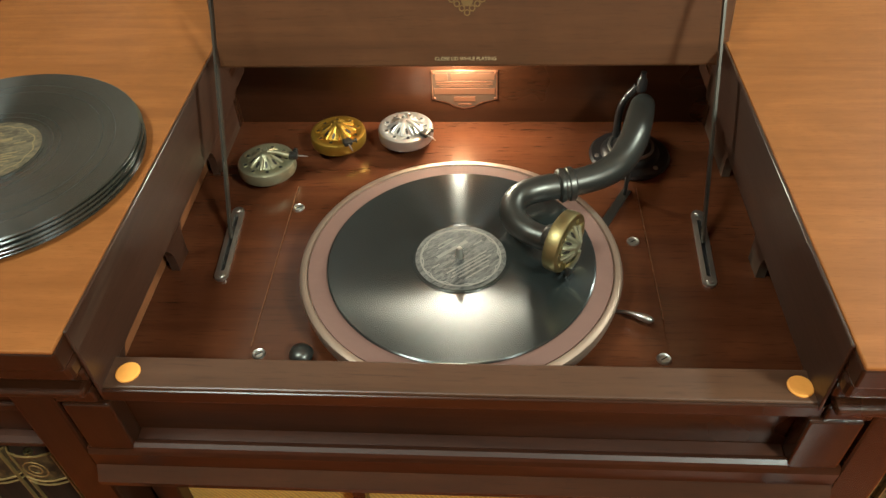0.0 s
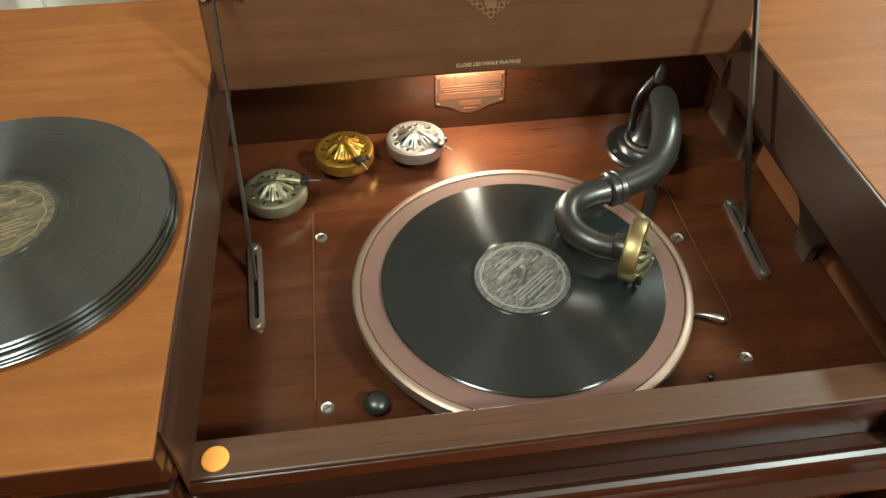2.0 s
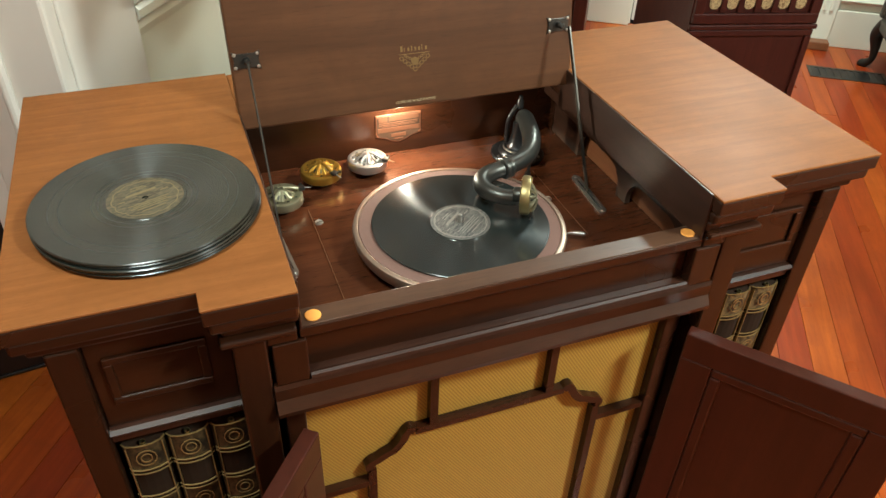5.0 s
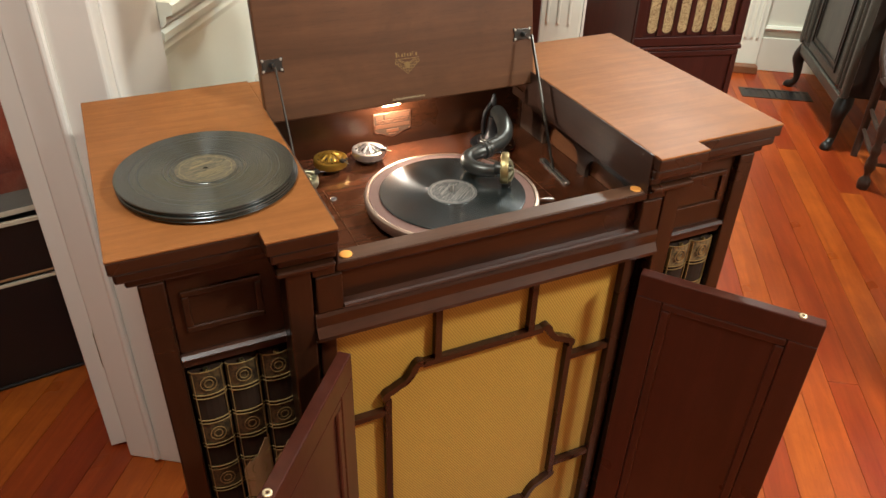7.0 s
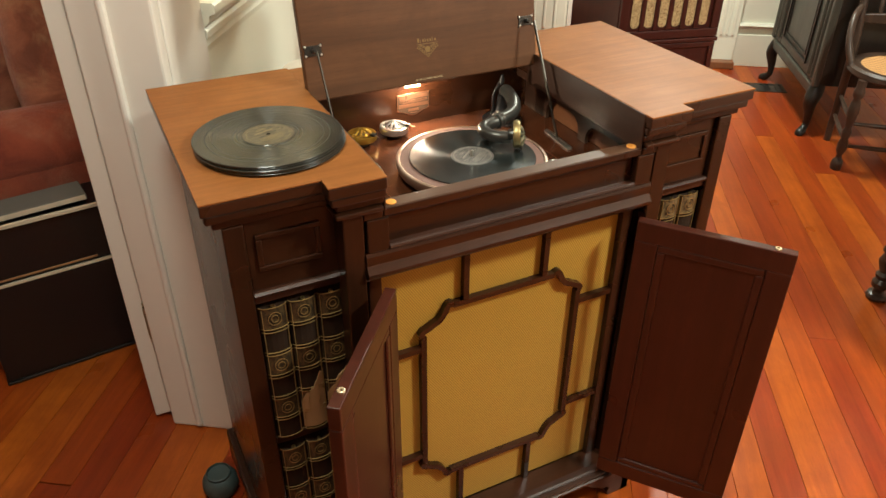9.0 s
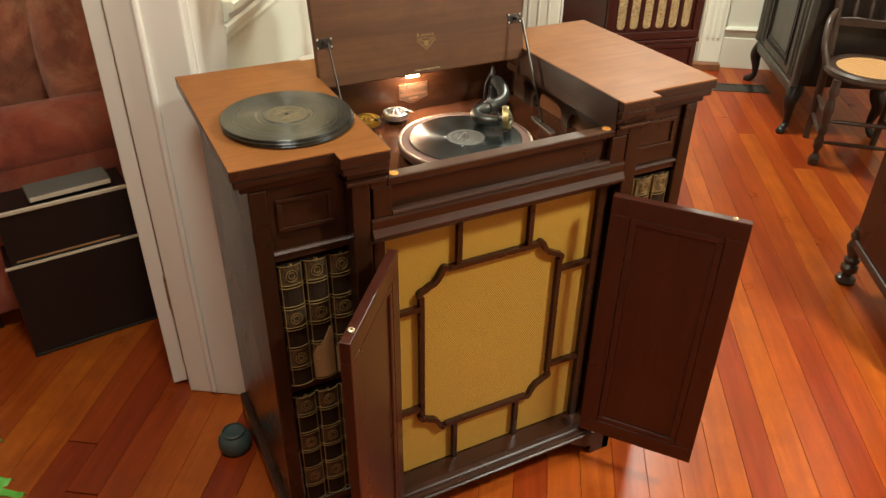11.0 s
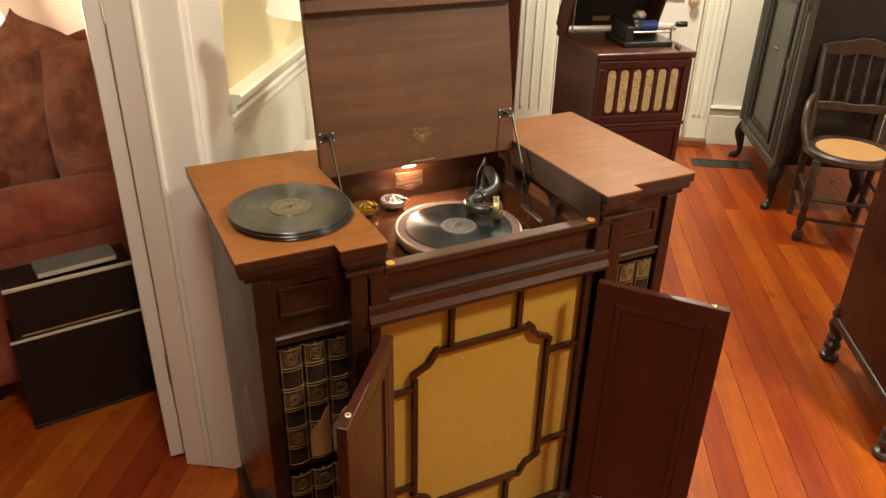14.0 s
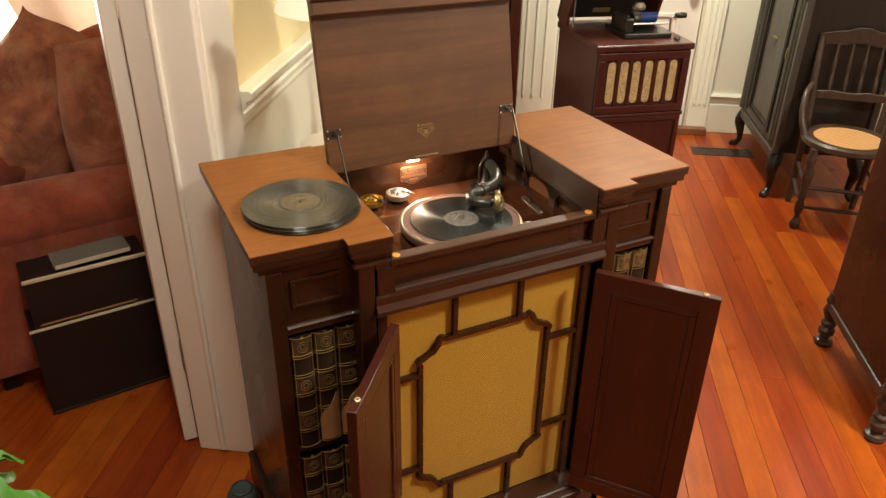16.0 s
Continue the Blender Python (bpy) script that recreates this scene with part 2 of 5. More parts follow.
def cloth_material():
    m, t, b = nodes_of("gold_grille_cloth")
    vec = coords(t, (1, 1, 1), (0, radians(32), 0))
    w1 = t.nodes.new("ShaderNodeTexWave")
    w1.inputs["Scale"].default_value, w1.inputs["Distortion"].default_value = 75, 0.6
    link(t, vec, w1.inputs["Vector"])
    n = noise_tex(t, coords(t, (1, 1, 1)), 6, 4)
    c = mixc(t, w1.outputs[1], (0.285, 0.152, 0.012), (0.445, 0.254, 0.020))
    c = mixc(t, span(t, n, 0, 0.45), c, (0.27, 0.150, 0.014))
    link(t, c, b.inputs["Base Color"])
    b.inputs["Roughness"].default_value = 0.62
    b.inputs["Sheen Weight"].default_value = 0.09
    b.inputs["Specular IOR Level"].default_value = 0.3
    bumped(t, b, w1.outputs[1], 0.4, 0.001)
    return m


def brocade_material():
    m, t, b = nodes_of("gold_brocade")
    n = noise_tex(t, coords(t, (1, 1, 1)), 140, 4, 0.7, 1.5)
    link(t, ramp(t, n, [(0.42, (0.20, 0.12, 0.05)), (0.55, (0.56, 0.42, 0.20))]), b.inputs["Base Color"])
    b.inputs["Roughness"].default_value = 0.6
    return m


def label_material(name, dark, light):
    m, t, b = nodes_of(name)
    n = noise_tex(t, coords(t, (30, 110, 30)), 3.0, 5, 0.7, 0.8)
    link(t, ramp(t, n, [(0.40, dark), (0.60, light)]), b.inputs["Base Color"])
    b.inputs["Roughness"].default_value = 0.5
    return m


CLOTH, BROCADE = cloth_material(), brocade_material()
LABEL_BLUR = label_material("spinning_label", (0.022, 0.020, 0.018), (0.13, 0.12, 0.105))
LABEL_OLD = label_material("worn_black_label", (0.040, 0.034, 0.020), (0.15, 0.12, 0.07))
SPINE = label_material("tooled_spine", (0.014, 0.008, 0.004), (0.085, 0.052, 0.018))
# same tooling, lightened as the light catches the right-hand albums
SPINE_LIT = label_material("lit_tooled_spine", (0.026, 0.015, 0.008), (0.20, 0.13, 0.050))
TOOLGILT = paint("worn_gilt_tooling", (0.30, 0.20, 0.070), 0.42, 0.6, 0.5, 160, 0.05)
PRINT = paint("faded_silver_print", (0.22, 0.20, 0.175), 0.5, 0.3, 0.3, 200, 0.03)
PALEPRINT = paint("pale_gilt_letters", (0.52, 0.42, 0.24), 0.5, 0.2, 0.2, 200, 0.03)
DULLGILT = paint("dull_gilt_print", (0.24, 0.19, 0.095), 0.5, 0.3, 0.3, 200, 0.03)

# ---- mesh helpers ----


def part(name, bm, material, parent=None, label="", smooth=False):
    me = bpy.data.meshes.new(name)
    bmesh.ops.recalc_face_normals(bm, faces=bm.faces)
    if smooth:
        for f in bm.faces:
            f.smooth = True
        for e in bm.edges:
            if len(e.link_faces) == 2 and e.calc_face_angle(0) > radians(38):
                e.smooth = False
    bm.to_mesh(me)
    bm.free()
    me.materials.append(material)
    ob = new(name, me)
    if parent is not None:
        ob.parent = parent
    if label:
        ob["label"] = label
    return ob


def thing(name, label, category, m=None, group="", kind=""):
    ob = new(name)
    ob.empty_display_size = 0.05
    if m is not None:
        ob.matrix_world = m
    return tagged(ob, label, category, group, kind)


def add_box(bm, x0, x1, y0, y1, z0, z1, bevel=0.0, m=None):
    b2 = bmesh.new()
    bmesh.ops.create_cube(b2, size=1.0)
    for v in b2.verts:
        v.co = Vector((x0 + (v.co.x + 0.5) * (x1 - x0), y0 + (v.co.y + 0.5) * (y1 - y0), z0 + (v.co.z + 0.5) * (z1 - z0)))
    if bevel:
        bmesh.ops.bevel(b2, geom=list(b2.edges), offset=bevel, segments=2, affect="EDGES", profile=0.5)
    if m is not None:
        b2.transform(m)
    return join(bm, b2)


def join(bm, b2):
    me = bpy.data.meshes.new("tmp")
    b2.to_mesh(me)
    b2.free()
    bm.from_mesh(me)
    bpy.data.meshes.remove(me)
    return bm


def box(x0, x1, y0, y1, z0, z1, bevel=0.002):
    return add_box(bmesh.new(), x0, x1, y0, y1, z0, z1, bevel)


def prism(outline, z0, z1, bevel=0.0):
    """A slab with the given outline in the plane x, y."""
    bm = bmesh.new()
    f = bm.faces.new([bm.verts.new((x, y, z0)) for x, y in outline])
    r = bmesh.ops.extrude_face_region(bm, geom=[f])
    for v in r["geom"]:
        if isinstance(v, bmesh.types.BMVert):
            v.co.z = z1
    if bevel:
        bmesh.ops.bevel(bm, geom=list(bm.edges), offset=bevel, segments=2, affect="EDGES", profile=0.5)
    return bm


def turn_bm(bm, m):
    bm.transform(m)
    return bm


def lathe(profile, seg=32, m=None, closed=False):
    bm = bmesh.new()
    rings = []
    for r, z in profile:
        if r < 1e-6:
            rings.append([bm.verts.new((0, 0, z))])
        else:
            rings.append([bm.verts.new((r * math.cos(2 * math.pi * k / seg), r * math.sin(2 * math.pi * k / seg), z)) for k in range(seg)])
    pairs = list(zip(rings, rings[1:]))
    if closed:
        pairs.append((rings[-1], rings[0]))
    for a, b in pairs:
        for k in range(seg):
            j = (k + 1) % seg
            if len(a) == 1 and len(b) > 1:
                bm.faces.new((a[0], b[k], b[j]))
            elif len(b) == 1 and len(a) > 1:
                bm.faces.new((a[k], a[j], b[0]))
            elif len(a) > 1:
                bm.faces.new((a[k], a[j], b[j], b[k]))
    if m is not None:
        bm.transform(m)
    return bm


def smooth_path(points, n=8):
    """Catmull-Rom through points, each a place and a radius."""
    p = [points[0], *points, points[-1]]
    out = []
    for a, b, c, d in zip(p, p[1:], p[2:], p[3:]):
        for k in range(n):
            s = k / n
            out.append(tuple(0.5 * (2 * b[i] + (c[i] - a[i]) * s + (2 * a[i] - 5 * b[i] + 4 * c[i] - d[i]) * s * s
                                    + (3 * b[i] - a[i] - 3 * c[i] + d[i]) * s ** 3) for i in range(4)))
    out.append(points[-1])
    return out


def tube(points, seg=16, n=8):
    path = smooth_path(points, n)
    bm = bmesh.new()
    rings, side = [], None
    for k, (x, y, z, r) in enumerate(path):
        a, b = path[max(0, k - 1)], path[min(len(path) - 1, k + 1)]
        way = Vector((b[0] - a[0], b[1] - a[1], b[2] - a[2])).normalized()
        if side is None:
            side = way.orthogonal().normalized()
        side = (side - way * side.dot(way)).normalized()
        up = way.cross(side)
        rings.append([bm.verts.new(Vector((x, y, z)) + r * (math.cos(2 * math.pi * j / seg) * side + math.sin(2 * math.pi * j / seg) * up)) for j in range(seg)])
    for a, b in zip(rings, rings[1:]):
        for j in range(seg):
            bm.faces.new((a[j], a[(j + 1) % seg], b[(j + 1) % seg], b[j]))
    bm.faces.new(rings[0][::-1])
    bm.faces.new(rings[-1])
    return bm


def sweep_profile(profile, x0, x1):
    """A moulding along x; profile in y, z."""
    bm = bmesh.new()
    a = [bm.verts.new((x0, y, z)) for y, z in profile]
    b = [bm.verts.new((x1, y, z)) for y, z in profile]
    n = len(profile)
    for k in range(n):
        bm.faces.new((a[k], a[(k + 1) % n], b[(k + 1) % n], b[k]))
    bm.faces.new(a[::-1])
    bm.faces.new(b)
    return bm


def frame_bars(x0, x1, z0, z1, w, y0, y1, bevel=0.002):
    """Four bars round an upright opening."""
    bm = bmesh.new()
    add_box(bm, x0, x1, y0, y1, z1 - w, z1, bevel)
    add_box(bm, x0, x1, y0, y1, z0, z0 + w, bevel)
    add_box(bm, x0, x0 + w, y0, y1, z0 + w, z1 - w, bevel)
    add_box(bm, x1 - w, x1, y0, y1, z0 + w, z1 - w, bevel)
    return bm


def words(name, text, size, m, material, parent):
    c = bpy.data.curves.new(name, "FONT")
    c.body, c.size, c.align_x, c.align_y, c.extrude = text, size, "CENTER", "CENTER", 0.0002
    tmp = bpy.data.objects.new(name, c)
    scene.collection.objects.link(tmp)
    me = bpy.data.meshes.new_from_object(tmp.evaluated_get(bpy.context.evaluated_depsgraph_get()))
    bpy.data.objects.remove(tmp)
    me.transform(m)
    me.materials.clear()
    me.materials.append(material)
    ob = new(name, me)
    ob.parent = parent
    return ob


# ---- the rooms (local x runs along the far wall, y towards it) ----


def setting(name, bm, material, label, category):
    ob = part(name, bm, material)
    ob.matrix_world = ROOM
    return tagged(ob, label, category, kind="structure")


def wall_with_door(u0, u1, v0, v1, d0, d1, dz, top):
    bm = bmesh.new()
    add_box(bm, u0, d0, v0, v1, 0, top)
    add_box(bm, d1, u1, v0, v1, 0, top)
    add_box(bm, d0, d1, v0, v1, dz, top)
    return bm


TOP = 2.7
setting("wall_doorway", wall_with_door(-3.6, -0.675, 0.095, 0.215, -1.78, -0.86, 2.06, TOP), PLASTER, "beige plastered wall with a cased doorway", "wall")
setting("wall_hall", add_box(bmesh.new(), -0.795, -0.675, 0.215, 3.5, 0, TOP), YELLOW, "yellow plastered hall wall above white wainscot", "wall")
setting("wall_far", wall_with_door(-0.795, 3.22, 3.5, 3.62, 0.30, 1.22, 2.06, TOP), CREAM, "cream painted far wall with a white door", "wall")
setting("wall_right", box(3.1, 3.22, -3.2, 3.5, 0, TOP, 0), PLASTER, "plain beige plastered side wall", "wall")
setting("wall_near", box(-3.6, 3.22, -3.32, -3.2, 0, TOP, 0), PLASTER, "plain beige plastered wall", "wall")
setting("wall_left", box(-3.72, -3.6, -3.32, 4.0, 0, TOP, 0), PLASTER, "plain beige plastered wall", "wall")
setting("wall_sofa_room", box(-3.6, -0.795, 1.62, 1.74, 0, TOP, 0), PLASTER, "pinkish beige wall behind the sofa", "wall")
setting("ceiling", box(-3.72, 3.25, -3.32, 4.0, TOP, TOP + 0.1, 0), CEILING, "plain white ceiling", "ceiling")
floor = setting("floor", box(-3.72, 3.25, -3.32, 3.62, -0.06, -0.021, 0), EBONY, "glossy orange-red pine board floor", "floor")

# hall wainscot, chair rail and corner board
setting("wainscot", box(-0.675, -0.662, 0.29, 3.5, 0, 1.03, 0), CREAM, "cream painted wainscot on the hall wall", "wainscot")


def chair_rail():
    prof = [(0, 1.03), (0.012, 1.03), (0.016, 1.045), (0.012, 1.058), (0.024, 1.066), (0.026, 1.082), (0.018, 1.09), (0.034, 1.104), (0.036, 1.118),
            (0.05, 1.124), (0.052, 1.142), (0.046, 1.148), (0, 1.148)]
    return turn_bm(sweep_profile(prof, 0.29, 3.48), Matrix.Translation((-0.674, 0, 0)) @ Matrix(((0, 1, 0, 0), (1, 0, 0, 0), (0, 0, 1, 0), (0, 0, 0, 1))))


setting("chair_rail", chair_rail(), CREAM, "cream moulded chair rail along the hall wall", "trim")
cb = box(-0.676, -0.652, 0.096, 0.288, 0, 2.3, 0.004)
setting("trim_corner", cb, WHITE, "white painted corner board", "trim")

# door casing beside the doorway, with its rounded bead
cas = thing("door_casing", "white painted door casing with a rounded bead", "door casing", ROOM, kind="structure")
part("casing_board", box(-0.845, -0.655, 0.066, 0.097, 0, 2.18, 0.006), WHITE, cas)
bead = bmesh.new()
add_box(bead, -0.770, -0.752, 0.052, 0.068, 0.013, 2.18, 0.007)
part("bead", bead, WHITE, cas)
part("inner_jamb", box(-0.8605, -0.847, 0.098, 0.225, 0, 2.08, 0.003), WHITE, cas)
part("head_board", box(-1.79, -0.846, 0.066, 0.094, 2.02, 2.18, 0.006), WHITE, cas)
part("far_casing_board", box(-1.98, -1.792, 0.066, 0.094, 0, 2.18, 0.006), WHITE, cas)

leafdoor = thing("open_door", "narrow white painted door leaf standing open", "door", ROOM @ pose(-0.866, 0.102, 0, 0, 0, 122), kind="structure")
part("leaf", box(0.0, 0.34, 0.0, 0.042, 0.012, 2.03, 0.003), WHITE, leafdoor)
hg = bmesh.new()
for k in range(5):
    join(hg, lathe([(0, 0), (0.009, 0), (0.009, 0.017), (0, 0.017)], 12, Matrix.Translation((-0.012, -0.004, 0.31 + 0.019 * k))))
for z in (0.303, 0.413):
    bmesh.ops.create_icosphere(hg, subdivisions=1, radius=0.009, matrix=Matrix.Translation((-0.012, -0.004, z)))
add_box(hg, 0.0005, 0.03, -0.003, 0.0005, 0.31, 0.405, 0.0008)
part("hinge", hg, OLIVE, leafdoor, "cast metal door hinge", True)

# far wall: entrance door, casings, panel mouldings, base
fd = thing("door_far", "white panelled entrance door with brass knobs", "door", ROOM, kind="structure")
part("leaf", box(0.305, 1.215, 3.53, 3.57, 0.01, 2.05, 0.003), WHITE, fd)
for z0, z1 in ((0.15, 0.78), (0.93, 1.02), (1.16, 1.9)):
    for x0, x1 in ((0.40, 0.72), (0.80, 1.09)):
        part("panel_moulding", frame_bars(x0, x1, z0, z1, 0.025, 3.518, 3.532, 0.004), WHITE, fd)
for z, r in ((0.93, 0.030), (1.085, 0.024)):
    kb = lathe([(0, 0), (r * 1.15, 0), (r * 1.15, 0.006), (r * 0.45, 0.01), (r * 0.45, 0.028), (r * 0.95, 0.036), (r, 0.05), (r * 0.7, 0.062), (0, 0.066)], 20,
               Matrix.Translation((1.15, 3.53, z)) @ Matrix.Rotation(radians(90), 4, "X"))
    part("door_knob", kb, BRASSBRIGHT, fd, "polished brass knob", True)
fc = thing("door_casing", "cream fluted door casing on the far wall", "door casing", ROOM, kind="structure")
for x0, x1 in ((0.03, 0.29), (1.225, 1.36)):
    part("casing_board", box(x0, x1, 3.462, 3.498, 0, 2.2, 0.004), CREAM, fc)
    for k in range(3):
        xx = x0 + (x1 - x0) * (0.25 + 0.25 * k)
        part("flute_bead", box(xx - 0.008, xx + 0.008, 3.452, 3.4615, 0.2, 2.1, 0.004), CREAM, fc)
part("threshold", box(1.16, 1.36, 3.40, 3.4615, 0.001, 0.045, 0.004), PALEWOOD, fc, "bare wooden block at the foot")
for z0, z1 in ((0.24, 0.27), (1.04, 1.075), (1.12, 1.14)):
    setting("trim_panel", sweep_profile([(3.498, z0), (3.48, z0), (3.47, (z0 + z1) / 2), (3.48, z1), (3.498, z1)], 1.362, 3.099), CREAM, "cream panel moulding on the wall", "trim")
setting("baseboard", box(1.362, 3.099, 3.478, 3.498, 0.0, 0.20, 0.003), CREAM, "cream painted baseboard", "baseboard")

# ---- floor boards ----
random.seed(4)


@functools.cache
def board_mesh(length):
    bm = box(-0.0455, 0.0455, 0, length - 0.0015, -0.02, 0.0, 0.0)
    bmesh.ops.bevel(bm, geom=[e for e in bm.edges if all(v.co.z > -0.01 for v in e.verts)], offset=0.0007, segments=1, affect="EDGES")
    me = bpy.data.meshes.new("floor_board")
    bm.to_mesh(me)
    bm.free()
    me.materials.append(FLOORWOOD)
    return me


u = -3.55
while u < 3.05:
    v = -3.2 - random.random() * 3.0
    end = 3.5 if u > -0.62 else 1.62
    while v < end:
        length = random.choice((2.3, 3.1, 3.9))
        v0, v1 = max(v, -3.2), min(v + length, end)
        if v1 - v0 > 0.05:
            ob = new("floor_board", board_mesh(round(v1 - v0, 2)))
            ob.parent, ob.location = floor, (u, v0, 0)
        v += length
    u += 0.0920

# ---- ceiling lamps ----


def ceiling_lamp(u, v):
    th = thing("ceiling_lamp", "lit round opal glass ceiling lamp", "ceiling lamp", ROOM @ pose(u, v, TOP), "ceiling lamps")
    part("canopy", lathe([(0, 0), (0.10, 0), (0.09, -0.02), (0, -0.02)], 24), BRASS, th, "", True)
    part("glass", lathe([(0.0, -0.0205), (0.16, -0.0205), (0.165, -0.024), (0.16, -0.03), (0.0, -0.034)], 24), CEILGLASS, th, "", True)


ceiling_lamp(1.884, -0.492)
ceiling_lamp(-0.274, -0.781)
ceiling_lamp(0.85, 2.45)

# ---- the phonograph cabinet ----
cab = thing("phonograph_cabinet", "dark mahogany console phonograph cabinet with lid and doors open", "phonograph")
HT = 1.059   # height of the top
BD = 0.911   # height of the motor board


def top_slab(sign):
    a, n, i = 0.560, 0.368, 0.268
    o = [(a, -0.182), (a, 0.345), (i, 0.345), (i, -0.214), (n, -0.214), (n, -0.182)]
    o = [(x * sign, y) for x, y in (o if sign > 0 else o[::-1])]
    return o


def grow(o, d, sign):
    """The slab's outline drawn in by d on its outer and front sides."""
    out = []
    for x, y in o:
        s = 1 if x > 0 else -1
        nx = x if abs(abs(x) - 0.268) < 1e-4 else x - s * d
        ny = y + d if y < 0 else y - d * 0.2
        out.append((nx, ny))
    return out


for s in (-1, 1):
    o = top_slab(s)
    part("top_surface", prism(o, HT - 0.0035, HT, 0.0012), TOPWOOD, cab, "faded orange-brown mahogany top")
    part("top_slab", prism(grow(o, 0.0005, s), HT - 0.0238, HT - 0.0037, 0.002), MAHOGANY, cab)
    part("top_moulding", prism(grow(o, 0.005, s), HT - 0.042, HT - 0.0242, 0.004), MAHOGANY, cab)
    part("top_cove", prism(grow(o, 0.016, s), HT - 0.058, HT - 0.0422, 0.004), MAHOGANY, cab)
part("top_strip", box(-0.2675, 0.2675, 0.215, 0.345, HT - 0.03, HT - 0.003, 0.002), TOPWOOD, cab)

for s in (-1, 1):
    def bx(x0, x1, *r):
        return box(min(s * x0, s * x1), max(s * x0, s * x1), *r)
    # wing carcase
    part("side_panel", bx(0.508, 0.528, -0.148, 0.335, 0.10, HT - 0.0585, 0.002), MAHOGANY_Z, cab)
    part("inner_side", bx(0.312, 0.328, -0.150, 0.335, 0.10, HT - 0.0585, 0.001), MAHOGANY_Z, cab)
    part("wing_back", bx(0.329, 0.507, 0.315, 0.334, 0.10, HT - 0.0585, 0.001), MAHOGANY_Z, cab)
    part("corner_post", bx(0.496, 0.530, -0.165, -0.1485, 0.10, HT - 0.0585, 0.003), MAHOGANY_Z, cab)
    part("pilaster", bx(0.3065, 0.344, -0.197, -0.1505, 0.10, 0.9945, 0.003), MAHOGANY_Z, cab)
    part("pilaster_cap", bx(0.2725, 0.356, -0.206, -0.1502, 0.9905, 1.000, 0.003), MAHOGANY, cab)
    # drawer front with a small sunk panel
    part("drawer_front", bx(0.343, 0.4955, -0.154, -0.138, 0.862, 0.9995, 0.002), MAHOGANY, cab)
    x0, x1 = sorted((s * 0.370, s * 0.480))
    part("drawer_moulding", frame_bars(x0, x1, 0.900, 0.972, 0.010, -0.1585, -0.1545, 0.0018), MAHOGANY, cab)
    part("wing_rail", sweep_profile([(-0.150, 0.836), (-0.157, 0.838), (-0.158, 0.850), (-0.164, 0.854), (-0.1655, 0.858), (-0.160, 0.8615), (-0.150, 0.8617)], *sorted((s * 0.343, s * 0.4955))), MAHOGANY_SATIN, cab)
    part("wing_shelf", bx(0.3285, 0.5075, -0.148, 0.314, 0.488, 0.508, 0.002), MAHOGANY, cab)
    part("wing_bottom", bx(0.3285, 0.5075, -0.160, 0.314, 0.101, 0.132, 0.003), MAHOGANY, cab)
    # added black sheet behind the albums, in place of the niche's deep shade
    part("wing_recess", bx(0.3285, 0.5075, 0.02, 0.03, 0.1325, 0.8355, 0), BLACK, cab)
    # plinth
    part("plinth_side", bx(0.500, 0.545, -0.175, 0.336, 0.060, 0.0995, 0.006), MAHOGANY, cab)
    part("plinth_wing", bx(0.330, 0.4995, -0.178, -0.130, 0.060, 0.0995, 0.006), MAHOGANY, cab)

# bracket feet


def bracket_foot(x, y, sx, sy):
    h = 0.0825 if abs(y + 0.236) < 0.01 else 0.06
    k = h / 0.06
    curve = [(0, 0), (0.062, 0), (0.068, 0.010 * k), (0.062, 0.019 * k), (0.071, 0.026 * k), (0.086, 0.025 * k), (0.100, 0.034 * k), (0.118, 0.041 * k), (0.136, 0.052 * k), (0.142, h), (0, h)]
    bm = bmesh.new()
    for axis in (0, 1):
        b2 = prism(curve, 0, 0.024, 0.002)
        b2.transform(Matrix(((1, 0, 0, 0), (0, 0, 1, 0), (0, 1, 0, 0), (0, 0, 0, 1))))
        if axis:
            b2.transform(Matrix(((0, 1, 0, 0), (1, 0, 0, 0), (0, 0, 1, 0), (0, 0, 0, 1))))
        b2.transform(Matrix.Diagonal((sx, sy, 1, 1)))
        b2.transform(Matrix.Translation((x, y, 0)))
        join(bm, b2)
    return bm


for x, y, sx, sy in ((0.372, -0.236, -1, 1), (-0.372, -0.236, 1, 1), (0.545, -0.170, -1, 1), (-0.545, -0.170, 1, 1), (0.545, 0.33, -1, -1), (-0.545, 0.33, 1, -1)):
    part("foot", bracket_foot(x, y, sx, sy), MAHOGANY, cab)

# centre front: base, grille frame, cornice, front panel, lip
part("base_moulding", sweep_profile([(-0.160, 0.083), (-0.240, 0.083), (-0.2425, 0.086), (-0.2420, 0.0905), (-0.2385, 0.0930), (-0.2350, 0.0930), (-0.2355, 0.0960), (-0.2330, 0.0990), (-0.2270, 0.1005), (-0.2240, 0.1005), (-0.2240, 0.1040), (-0.2200, 0.1070), (-0.2080, 0.1100), (-0.160, 0.112)], -0.374, 0.374), MAHOGANY, cab)
part("carcase_back", box(-0.311, 0.311, 0.315, 0.334, 0.10, 1.027, 0), MAHOGANY, cab)
part("carcase_bottom", box(-0.311, 0.311, -0.155, 0.314, 0.0615, 0.085, 0), MAHOGANY, cab)
part("cornice", sweep_profile([(-0.150, 0.9085), (-0.198, 0.9085), (-0.200, 0.902), (-0.199, 0.884), (-0.204, 0.876), (-0.208, 0.870), (-0.207, 0.863), (-0.201, 0.859), (-0.194, 0.856),
                               (-0.188, 0.846), (-0.150, 0.846)], -0.306, 0.306), MAHOGANY, cab)
part("front_board", box(-0.302, 0.302, -0.181, -0.1675, 0.909, 0.974, 0.001), MAHOGANY, cab)
